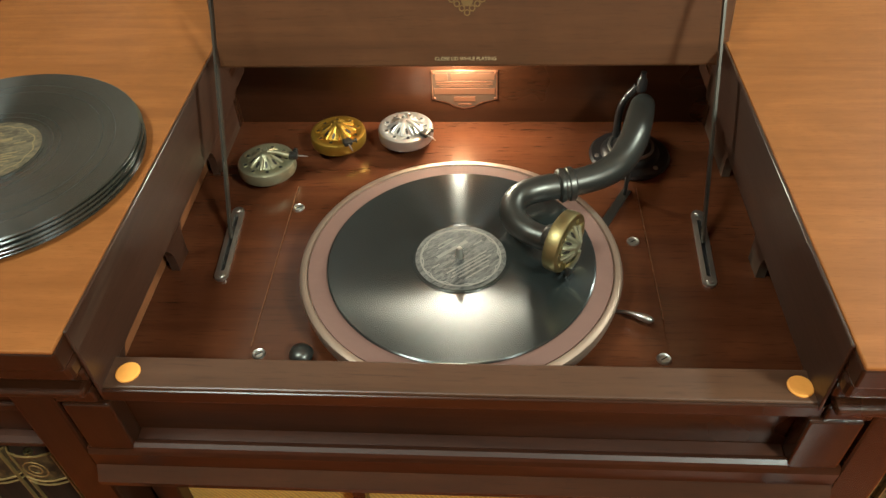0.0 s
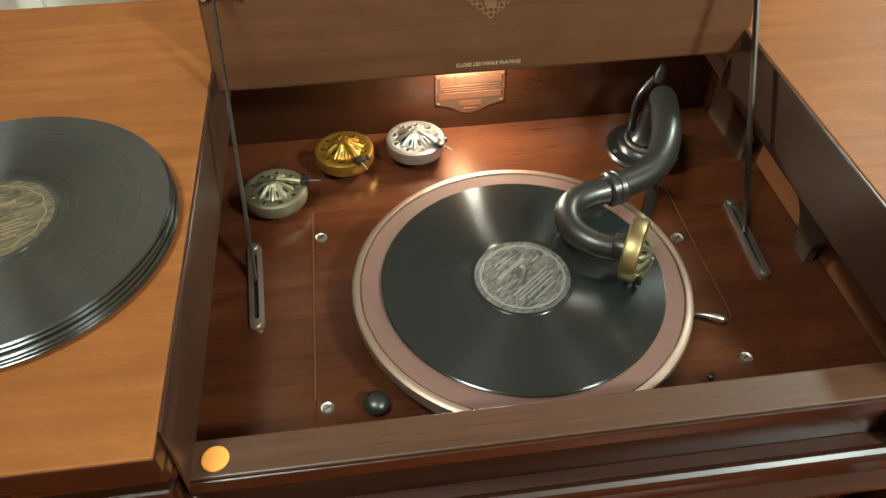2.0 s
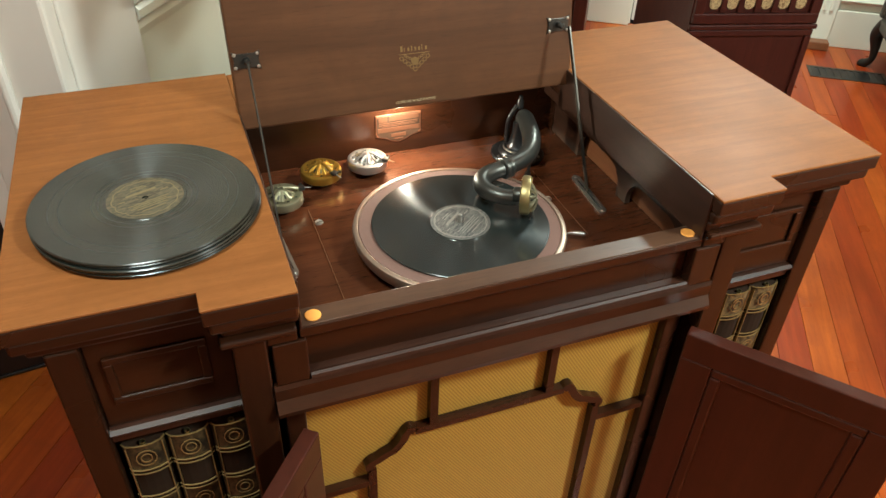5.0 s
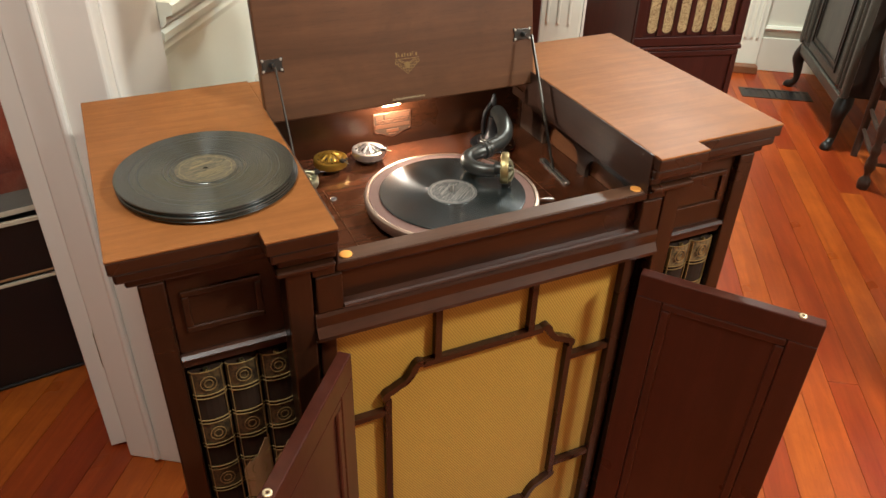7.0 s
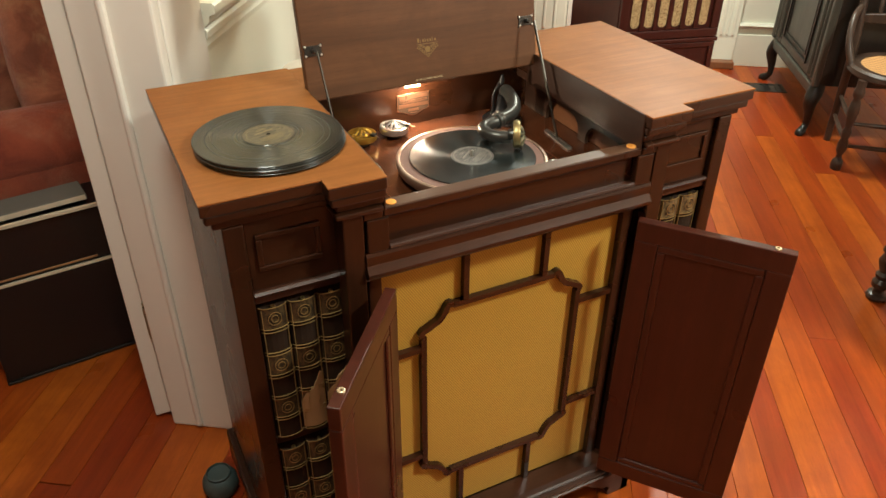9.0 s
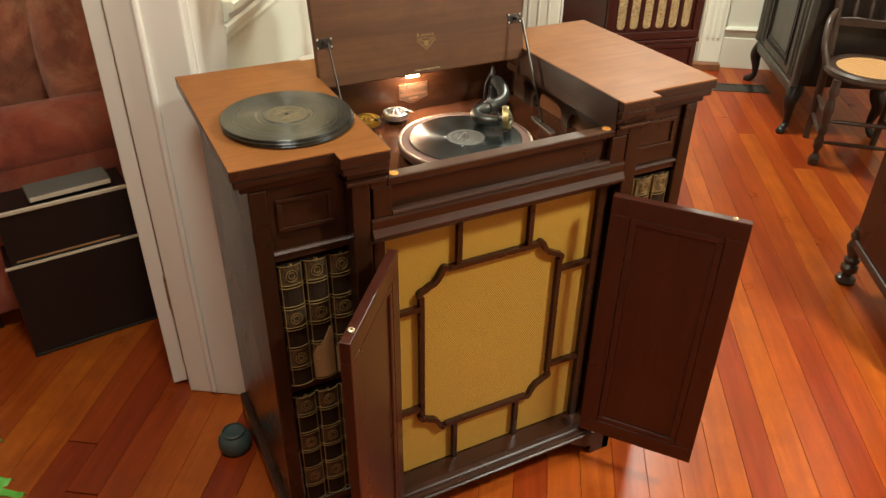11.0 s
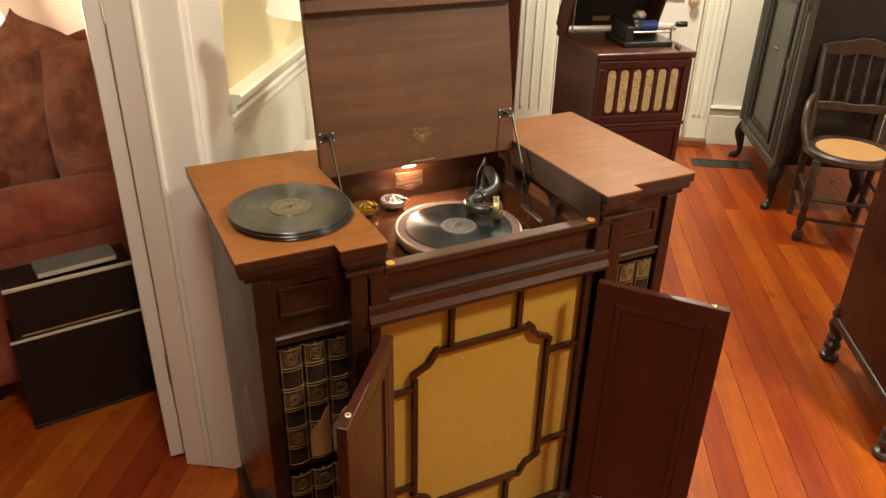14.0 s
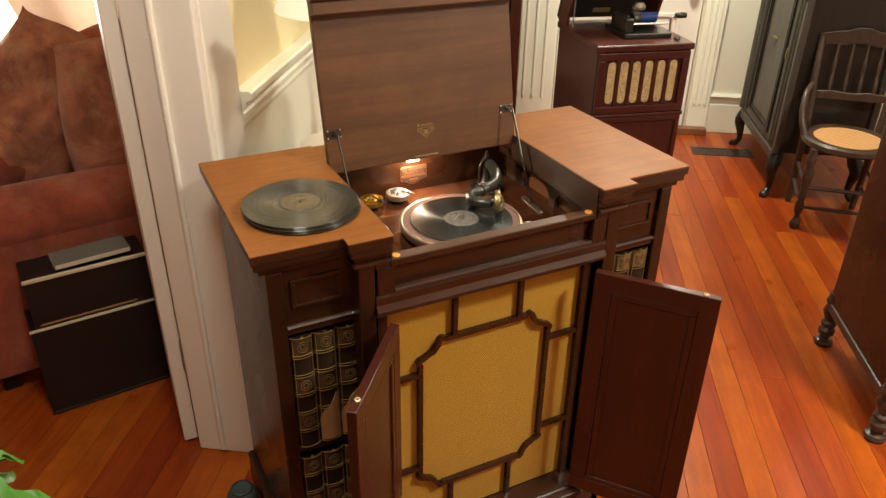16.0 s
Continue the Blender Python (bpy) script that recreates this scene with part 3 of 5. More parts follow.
part("panel_bead", sweep_profile([(-0.181, 0.9092), (-0.199, 0.9092), (-0.2020, 0.9125), (-0.2010, 0.9165), (-0.1975, 0.9185), (-0.1940, 0.9170), (-0.1920, 0.9150), (-0.1815, 0.9160)], -0.262, 0.262), MAHOGANY_SATIN, cab, "polished bead moulding")
part("panel_bead", sweep_profile([(-0.181, 0.966), (-0.190, 0.969), (-0.193, 0.974), (-0.181, 0.974)], -0.262, 0.262), MAHOGANY, cab)
for x0, x1 in ((-0.302, -0.2625), (0.2625, 0.302)):
    part("panel_stile", box(x0, x1, -0.199, -0.1815, 0.9092, 0.974, 0.002), MAHOGANY_Z, cab)
for s in (-1, 1):
    part("stile_top", box(*sorted((s * 0.272, s * 0.306)), -0.198, -0.163, 0.9745, 0.9895, 0.002), MAHOGANY, cab)
part("front_lip", box(-0.269, 0.271, -0.1925, -0.163, 0.9745, 0.989, 0.0015), LIPWOOD, cab, "worn mahogany front lip")
part("lip_face", box(-0.269, 0.271, -0.1955, -0.1927, 0.9745, 0.9882, 0.0012), MAHOGANY, cab)
for x in (-0.250, 0.257):
    d = lathe([(0, 0), (0.0095, 0), (0.0095, 0.0012), (0.0085, 0.0018), (0, 0.0020)], 20, Matrix.Translation((x, -0.179, 0.989)))
    part("felt_dot", d, ORANGE, cab, "orange felt bumper dot")
part("lip_back", box(-0.295, 0.295, -0.1670, -0.1640, 0.885, 0.974, 0.001), MAHOGANY, cab)
part("grille_cloth", box(-0.295, 0.295, -0.156, -0.150, 0.112, 0.8455, 0), CLOTH, cab, "woven gold grille cloth")
part("grille_stile", box(0.270, 0.2955, -0.172, -0.1565, 0.1125, 0.8455, 0.002), MAHOGANY_Z, cab)
part("grille_stile", box(-0.2955, -0.270, -0.172, -0.1565, 0.1125, 0.8455, 0.002), MAHOGANY_Z, cab)


def fret(points, w=0.012, y0=-0.170, y1=-0.1565):
    """A fret bar along points in the plane of the grille."""
    bm = bmesh.new()
    pts = [Vector(p) for p in points]
    rows = []
    for k, p in enumerate(pts):
        a, b = pts[max(0, k - 1)], pts[min(len(pts) - 1, k + 1)]
        d1, d2 = (p - a), (b - p)
        d1 = d1.normalized() if d1.length > 0 else d2.normalized()
        d2 = d2.normalized() if d2.length > 0 else d1
        n = Vector((-(d1 + d2).y, (d1 + d2).x)).normalized()
        k2 = w / 2 / max(0.85, abs(n.dot(Vector((-d1.y, d1.x)))))
        l, r = p + n * k2, p - n * k2
        rows.append([bm.verts.new((l.x, y1, l.y)), bm.verts.new((l.x, y0, l.y)), bm.verts.new((r.x, y0, r.y)), bm.verts.new((r.x, y1, r.y))])
    for a, b in zip(rows, rows[1:]):
        for j in range(4):
            bm.faces.new((a[j], a[(j + 1) % 4], b[(j + 1) % 4], b[j]))
    bm.faces.new(rows[0])
    bm.faces.new(rows[-1][::-1])
    return bm


XC, ZC = -0.003, 0.482
HX, HZ = 0.183, 0.239     # the fretted frame's half width and height
IX, IZ = 0.118, 0.180     # where its corners turn in


def corner(sx, sz):
    """The notched corner, from the level bar to the upright one."""
    half = [(0, 0), (0.004, 0.0035), (0.009, 0.004), (0.0135, -0.001), (0.017, -0.010), (0.0235, -0.021)]
    out = [(IX + a, HZ + b) for a, b in half] + [(IX + 0.0325, HZ - 0.0305)] + [(HX + b, IZ + a) for a, b in half[::-1]]
    fine = []
    for k in range(len(out) - 1):
        p = [Vector(out[min(max(q, 0), len(out) - 1)]) for q in (k - 1, k, k + 1, k + 2)]
        for j in range(4):
            s = j / 4
            fine.append(0.5 * (2 * p[1] + (p[2] - p[0]) * s + (2 * p[0] - 5 * p[1] + 4 * p[2] - p[3]) * s * s + (3 * p[1] - p[0] - 3 * p[2] + p[3]) * s ** 3))
    out = fine + [Vector(out[-1])]
    return [(XC + sx * x, ZC + sz * z) for x, z in out]


for sx, sz in ((1, 1), (1, -1), (-1, 1), (-1, -1)):
    part("fret_corner", fret(corner(sx, sz)), MAHOGANY, cab)
for sx in (-1, 1):
    part("fret_bar", fret([(XC + sx * HX, ZC - IZ), (XC + sx * HX, ZC + IZ)]), MAHOGANY_Z, cab)
    for z in (ZC - 0.155, ZC + 0.150):
        part("fret_bar", fret([(XC + sx * (HX + 0.0065), z), (sx * 0.2695, z)]), MAHOGANY, cab)
for sz in (-1, 1):
    part("fret_bar", fret([(XC - IX, ZC + sz * HZ), (XC + IX, ZC + sz * HZ)]), MAHOGANY, cab)
    for x in (-0.094, 0.089):
        part("fret_bar", fret([(x, ZC + sz * (HZ + 0.0065)), (x, 0.8455 if sz > 0 else 0.1125)]), MAHOGANY_Z, cab)


def cabinet_door(x, sign):
    """A door hung at x, opened outwards; built along its own x from the hinge."""
    w, z0, z1, th = 0.300, 0.114, 0.8435, 0.021
    ang = math.degrees(math.atan2(-0.231, 0.186))
    h = new("cabinet_door")
    h.parent = cab
    h["label"] = "open dark red mahogany cabinet door"
    h.matrix_basis = Matrix.Translation((x, -0.212, 0)) @ Matrix.Rotation(radians(ang if sign > 0 else 180 - ang), 4, "Z")
    f = (lambda y: y) if sign > 0 else (lambda y: -y)
    y0, y1 = sorted((f(0.0), f(-th)))
    part("door_frame", frame_bars(0.0, w, z0, z1, 0.046, y0, y1, 0.002), DOORPANEL, h)
    ya, yb = sorted((f(-0.006), f(-0.015)))
    part("door_panel", box(0.0455, w - 0.0455, ya, yb, z0 + 0.0455, z1 - 0.0455, 0), DOORPANEL, h)
    for yy in (f(-0.0045), f(-0.0165)):
        part("panel_moulding", frame_bars(0.0462, w - 0.0462, z0 + 0.0462, z1 - 0.0462, 0.017, yy - 0.0038, yy + 0.0038, 0.0035), DOORPANEL, h)
    part("pin", lathe([(0.0028, 0), (0.0066, 0), (0.0066, 0.0022), (0.0050, 0.0030), (0.0028, 0.0026)], 8, Matrix.Translation((w - 0.036, f(-th / 2), z1)), True), BRASSBRIGHT, h, "pale brass catch in the top edge")
    part("knob_screw", lathe([(0, 0), (0.003, 0), (0.002, 0.002), (0, 0.002)], 10, Matrix.Translation((w - 0.02, f(0.0), 0.50)) @ Matrix.Rotation(radians(-90 * sign), 4, "X")), STEEL, h)
    return h


cabinet_door(0.280, 1)
cabinet_door(-0.280, -1)

# motor compartment


def arched_fret():
    """The side board of the motor well, pierced by two low arches standing on the motor board."""
    z0, z1 = BD + 0.0005, 0.9836
    o = [(-0.163, z0)]
    for y0, y1, top in ((-0.130, 0.006, 0.958), (0.034, 0.163, 0.962)):
        rr = 0.034
        o.append((y0, z0))
        for k in range(7):
            a = math.pi - math.pi / 2 * k / 6
            o.append((y0 + rr + rr * math.cos(a), top - rr + rr * math.sin(a)))
        for k in range(7):
            a = math.pi / 2 - math.pi / 2 * k / 6
            o.append((y1 - rr + rr * math.cos(a), top - rr + rr * math.sin(a)))
        o.append((y1, z0))
    o += [(0.2575, z0), (0.2575, z1), (-0.163, z1)]
    bm = prism(o, 0, 0.009)
    bm.transform(Matrix(((0, 0, 1, 0.288), (1, 0, 0, 0), (0, 1, 0, 0), (0, 0, 0, 1))))
    return bm


part("motor_board", box(-0.311, 0.311, -0.1637, 0.272, BD - 0.018, BD, 0.001), BOARDWOOD, cab, "glossy red-brown motor board")
part("motor_plate", box(-0.190, 0.190, -0.139, 0.141, BD + 0.0004, BD + 0.0016, 0.0005), BOARDWOOD, cab)
for x in (-0.1908, 0.1908):
    part("plate_edge", box(x - 0.0004, x + 0.0004, -0.09 if x < 0 else -0.05, 0.141, BD + 0.0003, BD + 0.0014, 0), PALEWOOD, cab, "chipped pale edge")
part("inner_back", box(-0.311, 0.311, 0.2725, 0.290, BD - 0.018, 1.029, 0.001), MAHOGANY, cab)
for s in (-1, 1):
    def bx(x0, x1, *r):
        return box(min(s * x0, s * x1), max(s * x0, s * x1), *r)
    part("inner_rail", bx(0.2685, 0.2985, -0.1625, 0.272, 0.984, HT - 0.0245, 0.003), MAHOGANY_Y, cab)
    part("inner_facing", bx(0.2655, 0.2683, -0.1960, 0.214, 0.985, HT - 0.001, 0.001), MAHOGANY_Y, cab)
    part("inner_wall", bx(0.305, 0.3115, -0.1637, 0.272, BD + 0.0003, 0.9838, 0.001), PALEWOOD, cab, "bare brown side board")
    part("side_fret", turn_bm(arched_fret(), Matrix.Diagonal((s, 1, 1, 1))), MAHOGANY_Y, cab, "dark side board with two arched openings")
    part("corner_batten", bx(0.286, 0.298, 0.258, 0.272, BD + 0.0005, 0.9835, 0.002), MAHOGANY_Z, cab)


def slide_slot(x, sign):
    bm = bmesh.new()
    n = 10
    outer, inner = [], []
    for k in range(2 * n):
        end = 1 if k < n else -1
        a = math.pi * (k % n) / (n - 1) + (0 if end > 0 else math.pi)
        outer.append((0.0066 * math.cos(a), end * 0.049 + 0.0066 * math.sin(a)))
        inner.append((0.0024 * math.cos(a), end * 0.041 + 0.0024 * math.sin(a)))
    rows = []
    for pts, z in ((outer, 0), (outer, 0.0032), (inner, 0.0036), (inner, 0)):
        rows.append([bm.verts.new((px, py, z)) for px, py in pts])
    for a, b in zip(rows, rows[1:]):
        for j in range(2 * n):
            bm.faces.new((a[j], a[(j + 1) % (2 * n)], b[(j + 1) % (2 * n)], b[j]))
    bm.transform(Matrix.Translation((x, 0.047, BD)) @ Matrix.Rotation(radians(4 * sign), 4, "Z"))
    p = part("slide_slot", bm, STEEL, cab, "bright nickel slotted slide plate")
    part("slot_hollow", turn_bm(box(-0.0034, 0.0034, -0.042, 0.042, 0.0, 0.0006, 0), Matrix.Translation((x, 0.047, BD)) @ Matrix.Rotation(radians(4 * sign), 4, "Z")), BLACK, p)
    for yy in (0.050, -0.050):
        part("slot_screw", lathe([(0, 0), (0.0038, 0), (0.003, 0.0012), (0, 0.0016)], 12, Matrix.Translation((x - sign * yy * 0.07, 0.047 + yy, BD + 0.0033))), STEEL, p, "", True)


slide_slot(-0.246, 1)
slide_slot(0.246, -1)


def screw(x, y, r=0.0065, cup=True):
    th = part("cup_washer", lathe([(r * 0.62, 0.0016), (r * 0.62, 0.0026), (r * 0.85, 0.0034), (r, 0.0018), (r, 0.0016)], 20, Matrix.Translation((x, y, BD)), True), STEEL, cab, "", True)
    hd = lathe([(0, 0.0028), (r * 0.55, 0.0024), (r * 0.6, 0.0017), (0, 0.0017)], 16, Matrix.Translation((x, y, BD)))
    part("screw_head", hd, STEEL, th, "", True)
    part("screw_slot", turn_bm(box(-r * 0.5, r * 0.5, -0.0005, 0.0005, 0.0024, 0.0030, 0), Matrix.Translation((x, y, BD)) @ Matrix.Rotation(radians(35), 4, "Z")), BLACK, th)


for x, y in ((-0.183, 0.103), (-0.181, -0.100), (0.176, 0.054), (0.184, -0.097)):
    screw(x, y)
part("speed_knob", lathe([(0, 0.0016), (0.006, 0.0016), (0.006, 0.005), (0.0105, 0.006), (0.0112, 0.0085), (0.0095, 0.0125), (0.0055, 0.0150), (0, 0.0156)], 24, Matrix.Translation((-0.140, -0.104, BD))), ARMMETAL, cab, "", True)
part("brake_lever", tube([(0.148, -0.045, BD + 0.006, 0.0016), (0.158, -0.052, BD + 0.012, 0.0018), (0.167, -0.057, BD + 0.013, 0.0034), (0.175, -0.060, BD + 0.012, 0.0036), (0.179, -0.061, BD + 0.0115, 0.001)], 10), STEEL, cab, "small nickel brake lever", True)
for x, y in ((0.146, -0.113), (0.136, -0.119)):
    part("adjusting_screw", lathe([(0, 0.0016), (0.003, 0.0016), (0.003, 0.006), (0.0015, 0.007), (0, 0.007)], 12, Matrix.Translation((x, y, BD))), IRON, cab, "", True)
part("trip_strip", turn_bm(box(-0.005, 0.005, -0.035, 0.035, 0.0018, 0.004, 0.0008), Matrix.Translation((0.163, 0.105, BD)) @ Matrix.Rotation(radians(-28), 4, "Z")), IRON, cab)
part("trip_pin", tube([(0.176, 0.128, BD + 0.002, 0.0025), (0.176, 0.126, BD + 0.04, 0.0025), (0.178, 0.122, 0.972, 0.0025)], 8), IRON, cab)

# maker's plate on the inner back, with plain bars for its lettering
pl = part("maker_plate", bmesh.new(), COPPER, cab, "copper maker's plate with a rounded foot")
o = [(-0.040, 0.026), (-0.040, -0.014), (-0.034, -0.016), (-0.022, -0.019), (-0.012, -0.025), (0, -0.028), (0.012, -0.025), (0.022, -0.019), (0.034, -0.016), (0.040, -0.014), (0.040, 0.026)]
PLATE = Matrix.Translation((-0.004, 0.2725, 0.958)) @ Matrix.Rotation(radians(90), 4, "X")
b2 = turn_bm(prism(o, 0, 0.0015, 0.0004), PLATE)
b2.to_mesh(pl.data)
b2.free()
pl.data.materials.append(COPPER)
b2 = turn_bm(prism([(x * 0.95, y * 0.93) for x, y in o], 0.0016, 0.0020), PLATE)
part("plate_field", b2, PLATEDARK, pl)
for name, x0, x1, y0, y1 in (("lettering", -0.016, 0.036, 0.014, 0.023), ("lettering", -0.035, -0.020, 0.013, 0.023), ("lettering", -0.034, 0.034, 0.010, 0.0115), ("lettering", -0.034, 0.034, 0.007, 0.0082),
                             ("lettering", -0.03, 0.03, 0.0045, 0.0055), ("copper_band", -0.0365, 0.0365, -0.006, 0.002), ("lettering", -0.013, 0.013, -0.016, -0.010), ("lettering", -0.008, 0.008, -0.021, -0.0195)):
    part(name, turn_bm(box(x0, x1, y0, y1, 0.0021, 0.0027, 0), PLATE), COPPER, pl)
for x, y in ((-0.037, 0.023), (0.037, 0.023), (-0.037, -0.012), (0.037, -0.012)):
    part("plate_pin", turn_bm(lathe([(0, 0.0036), (0.0014, 0.003), (0.0016, 0.002), (0, 0.002)], 10), PLATE @ Matrix.Translation((x, y, 0))), COPPER, pl, "", True)
# small lamp above the plate
lm = part("plate_lamp", lathe([(0, 0), (0.007, 0), (0.007, 0.010), (0.004, 0.012), (0, 0.012)], 14, Matrix.Translation((-0.012, 0.272, 1.0065)) @ Matrix.Rotation(radians(90), 4, "X")), BRASS, cab, "", True)
part("bulb", tube([(-0.030, 0.2555, 1.0080, 0.0015), (-0.026, 0.2555, 1.0080, 0.0028), (0.002, 0.2555, 1.0080, 0.0028), (0.006, 0.2555, 1.0080, 0.0015)], 14), BULB, lm, "", True)

# ---- lid ----
LEAN = 11.0
lid = thing("cabinet_lid", "open mahogany cabinet lid held up by stays", "lid", Matrix.Translation((0.0, 0.194, 1.034)) @ Matrix.Rotation(radians(-LEAN), 4, "X"))
LH = 0.430
part("lid_panel", box(-0.268, 0.272, 0.0, 0.020, 0.0, LH, 0.003), LIDWOOD, lid)
part("lid_apron", box(-0.272, 0.276, -0.030, -0.0005, LH - 0.048, LH - 0.018, 0.003), LIDWOOD, lid)
part("lid_edge", sweep_profile([(-0.0005, LH - 0.0175), (-0.034, LH - 0.0175), (-0.037, LH - 0.010), (-0.032, LH - 0.004), (-0.034, LH), (-0.030, LH + 0.004), (0.020, LH + 0.004), (0.020, LH + 0.0005), (-0.0005, LH + 0.0005)], -0.274, 0.278), MAHOGANY, lid)
for s in (-1, 1):
    bp = [(-0.020, 0.013), (-0.012, 0.010), (0.012, 0.010), (0.020, 0.013), (0.017, 0.0), (0.020, -0.013), (0.012, -0.010), (-0.012, -0.010), (-0.020, -0.013), (-0.017, 0.0)]
    m = Matrix.Translation((s * 0.246, 0, 0.100)) @ Matrix.Rotation(radians(90), 4, "X")
    br = part("stay_bracket", turn_bm(prism(bp, 0, 0.0025, 0.0005), m), IRON, lid, "dark metal stay bracket")
    for x, y in ((-0.016, 0.009), (0.016, 0.009), (-0.016, -0.009), (0.016, -0.009)):
        part("bracket_screw", turn_bm(lathe([(0, 0.0042), (0.0022, 0.0036), (0.0026, 0.0025), (0, 0.0025)], 10), m @ Matrix.Translation((x, y, 0))), STEEL, br, "", True)
    part("pivot", turn_bm(lathe([(0, 0.0025), (0.005, 0.0025), (0.005, 0.014), (0.0025, 0.017), (0, 0.017)], 14), m), IRON, br, "", True)
words("lettering", "CLOSE LID WHILE PLAYING", 0.0053, Matrix.Translation((0.001, -0.0006, 0.0095)) @ Matrix.Rotation(radians(90), 4, "X"), PALEPRINT, lid)
DECAL = Matrix.Translation((0.003, -0.0004, 0.070)) @ Matrix.Rotation(radians(90), 4, "X")
dc = part("transfer", turn_bm(prism([(-0.024, 0.0115), (0.024, 0.0115), (0.024, 0.0125), (-0.024, 0.0125)], 0, 0.0003), DECAL), GILT, lid, "worn gilt transfer ornament")
for k in range(9):
    a = -1 + 2 * k / 8
    yy = -0.012 + 0.018 * abs(a)
    part("scroll", turn_bm(lathe([(0.0022, 0), (0.0034, 0), (0.0034, 0.0003), (0.0022, 0.0003)], 14, None, True), DECAL @ Matrix.Translation((a * 0.021, yy, 0))), GILT, dc)
    part("scroll", turn_bm(lathe([(0.0012, 0), (0.0022, 0), (0.0022, 0.0003), (0.0012, 0.0003)], 12, None, True), DECAL @ Matrix.Translation((a * 0.015, yy * 0.45 + 0.0065, 0))), GILT, dc)
part("medallion", turn_bm(lathe([(0, 0), (0.0062, 0), (0.0062, 0.0003), (0, 0.0003)], 20), DECAL @ Matrix.Translation((0, 0.0005, 0))), GILT, dc)
for k, (hh, ww) in enumerate(((0.0085, 0.0034), (0.0055, 0.0012), (0.0055, 0.0030), (0.0072, 0.0020), (0.0055, 0.0026), (0.0055, 0.0032), (0.0080, 0.0012), (0.0055, 0.0030))):
    part("lettering", turn_bm(box(-0.022 + 0.0056 * k, -0.022 + 0.0056 * k + ww, 0.016, 0.016 + hh, 0, 0.0003, 0), DECAL), GILT, dc)
for s in (-1, 1):
    bm = bmesh.new()
    ends = [Vector((s * 0.2475, 0.180, 1.141)), Vector((s * 0.246, 0.052, BD + 0.003))]
    way = (ends[1] - ends[0]).normalized()
    wide = way.cross(Vector((1, 0, 0)))
    for p in ends:
        for c, d in ((-1, -1), (1, -1), (1, 1), (-1, 1)):
            bm.verts.new(p + wide * 0.0036 * c + Vector((0.0012 * d, 0, 0)))
    bm.verts.ensure_lookup_table()
    for q in ((0, 1, 2, 3), (4, 5, 6, 7), (0, 1, 5, 4), (1, 2, 6, 5), (2, 3, 7, 6), (3, 0, 4, 7)):
        bm.faces.new([bm.verts[k] for k in q])
    part("lid_stay", bm, STAYMETAL, cab, "flat nickel lid stay")

# ---- turntable, record, tone arm ----
PX, PY = 0.0, -0.006
tt = thing("turntable", "rose felt covered turntable with a nickel rim", "turntable", pose(PX, PY, BD))
part("platter", lathe([(0, 0.010), (0.135, 0.010), (0.148, 0.012), (0.152, 0.018), (0.1535, 0.026), (0.1540, 0.030), (0.1530, 0.0335), (0.1500, 0.0352), (0.1465, 0.0348), (0.1455, 0.032), (0, 0.032)], 96), RIM, tt, "nickel plated rim", True)
part("felt", lathe([(0.010, 0.0322), (0.1452, 0.0322), (0.1448, 0.0338), (0.010, 0.0340)], 96, None, True), FELT, tt, "worn rose felt", True)
part("spindle", lathe([(0, 0.010), (0.0036, 0.010), (0.0036, 0.046), (0.0025, 0.0485), (0, 0.049)], 16), STEEL, tt, "", True)
part("bearing", lathe([(0, 0.0004), (0.022, 0.0004), (0.018, 0.0098), (0, 0.0098)], 20), IRON, tt)


def disc(name, label, m, r, mat, label_mat, ring, group=""):
    th = thing(name, label, "record", m, group)
    part("disc", lathe([(0.0037, 0), (r - 0.002, 0), (r, 0.0008), (r, 0.0018), (r - 0.0015, 0.0026), (r - 0.003, 0.0023), (0.050, 0.0022), (0.049, 0.0018), (0.0465, 0.0018), (0.0460, 0.0022), (0.0037, 0.0022)], 96, None, True), mat, th, "", True)
    part("paper_label", lathe([(0.0037, 0.0023), (0.0435, 0.0023), (0.0435, 0.0025), (0.0037, 0.0025)], 64, None, True), label_mat, th, "worn dark paper label")
    return th


d = disc("record", "black shellac record playing on the turntable", pose(PX + 0.001, PY, BD + 0.0342, 0, 0, 40), 0.1280, SHELLAC, LABEL_BLUR, False)
part("gilt_ring", lathe([(0.0375, 0.0026), (0.0390, 0.0026), (0.0390, 0.0028), (0.0375, 0.0028)], 64, None, True), PRINT, d)


def label_print(th, ink):
    """The scalloped gilt border and plain bars for the printing."""
    bm = bmesh.new()
    n = 120
    rings = []
    for off, z in ((-0.0006, 0.0026), (0.0006, 0.0026)):
        row = []
        for k in range(n):
            a = 2 * math.pi * k / n
            r = 0.0355 + 0.0022 * abs(math.sin(a * 6)) + off
            row.append(bm.verts.new((r * math.cos(a), r * math.sin(a), z)))
        rings.append(row)
    for k in range(n):
        bm.faces.new((rings[0][k], rings[0][(k + 1) % n], rings[1][(k + 1) % n], rings[1][k]))
    part("gilt_border", bm, ink, th)
    for x0, x1, y0, y1 in ((-0.018, 0.018, 0.011, 0.015), (-0.010, 0.010, 0.021, 0.0225), (-0.008, 0.008, 0.025, 0.0265), (-0.024, 0.024, -0.010, -0.0085), (-0.020, 0.020, -0.0135, -0.012), (-0.024, 0.024, -0.017, -0.0155),
                           (-0.018, 0.018, -0.021, -0.0195), (-0.030, -0.022, 0.004, 0.0055), (0.020, 0.030, 0.004, 0.0055), (-0.014, 0.014, -0.0265, -0.025)):
        part("print_bar", box(x0, x1, y0, y1, 0.0026, 0.0028, 0), ink, th)


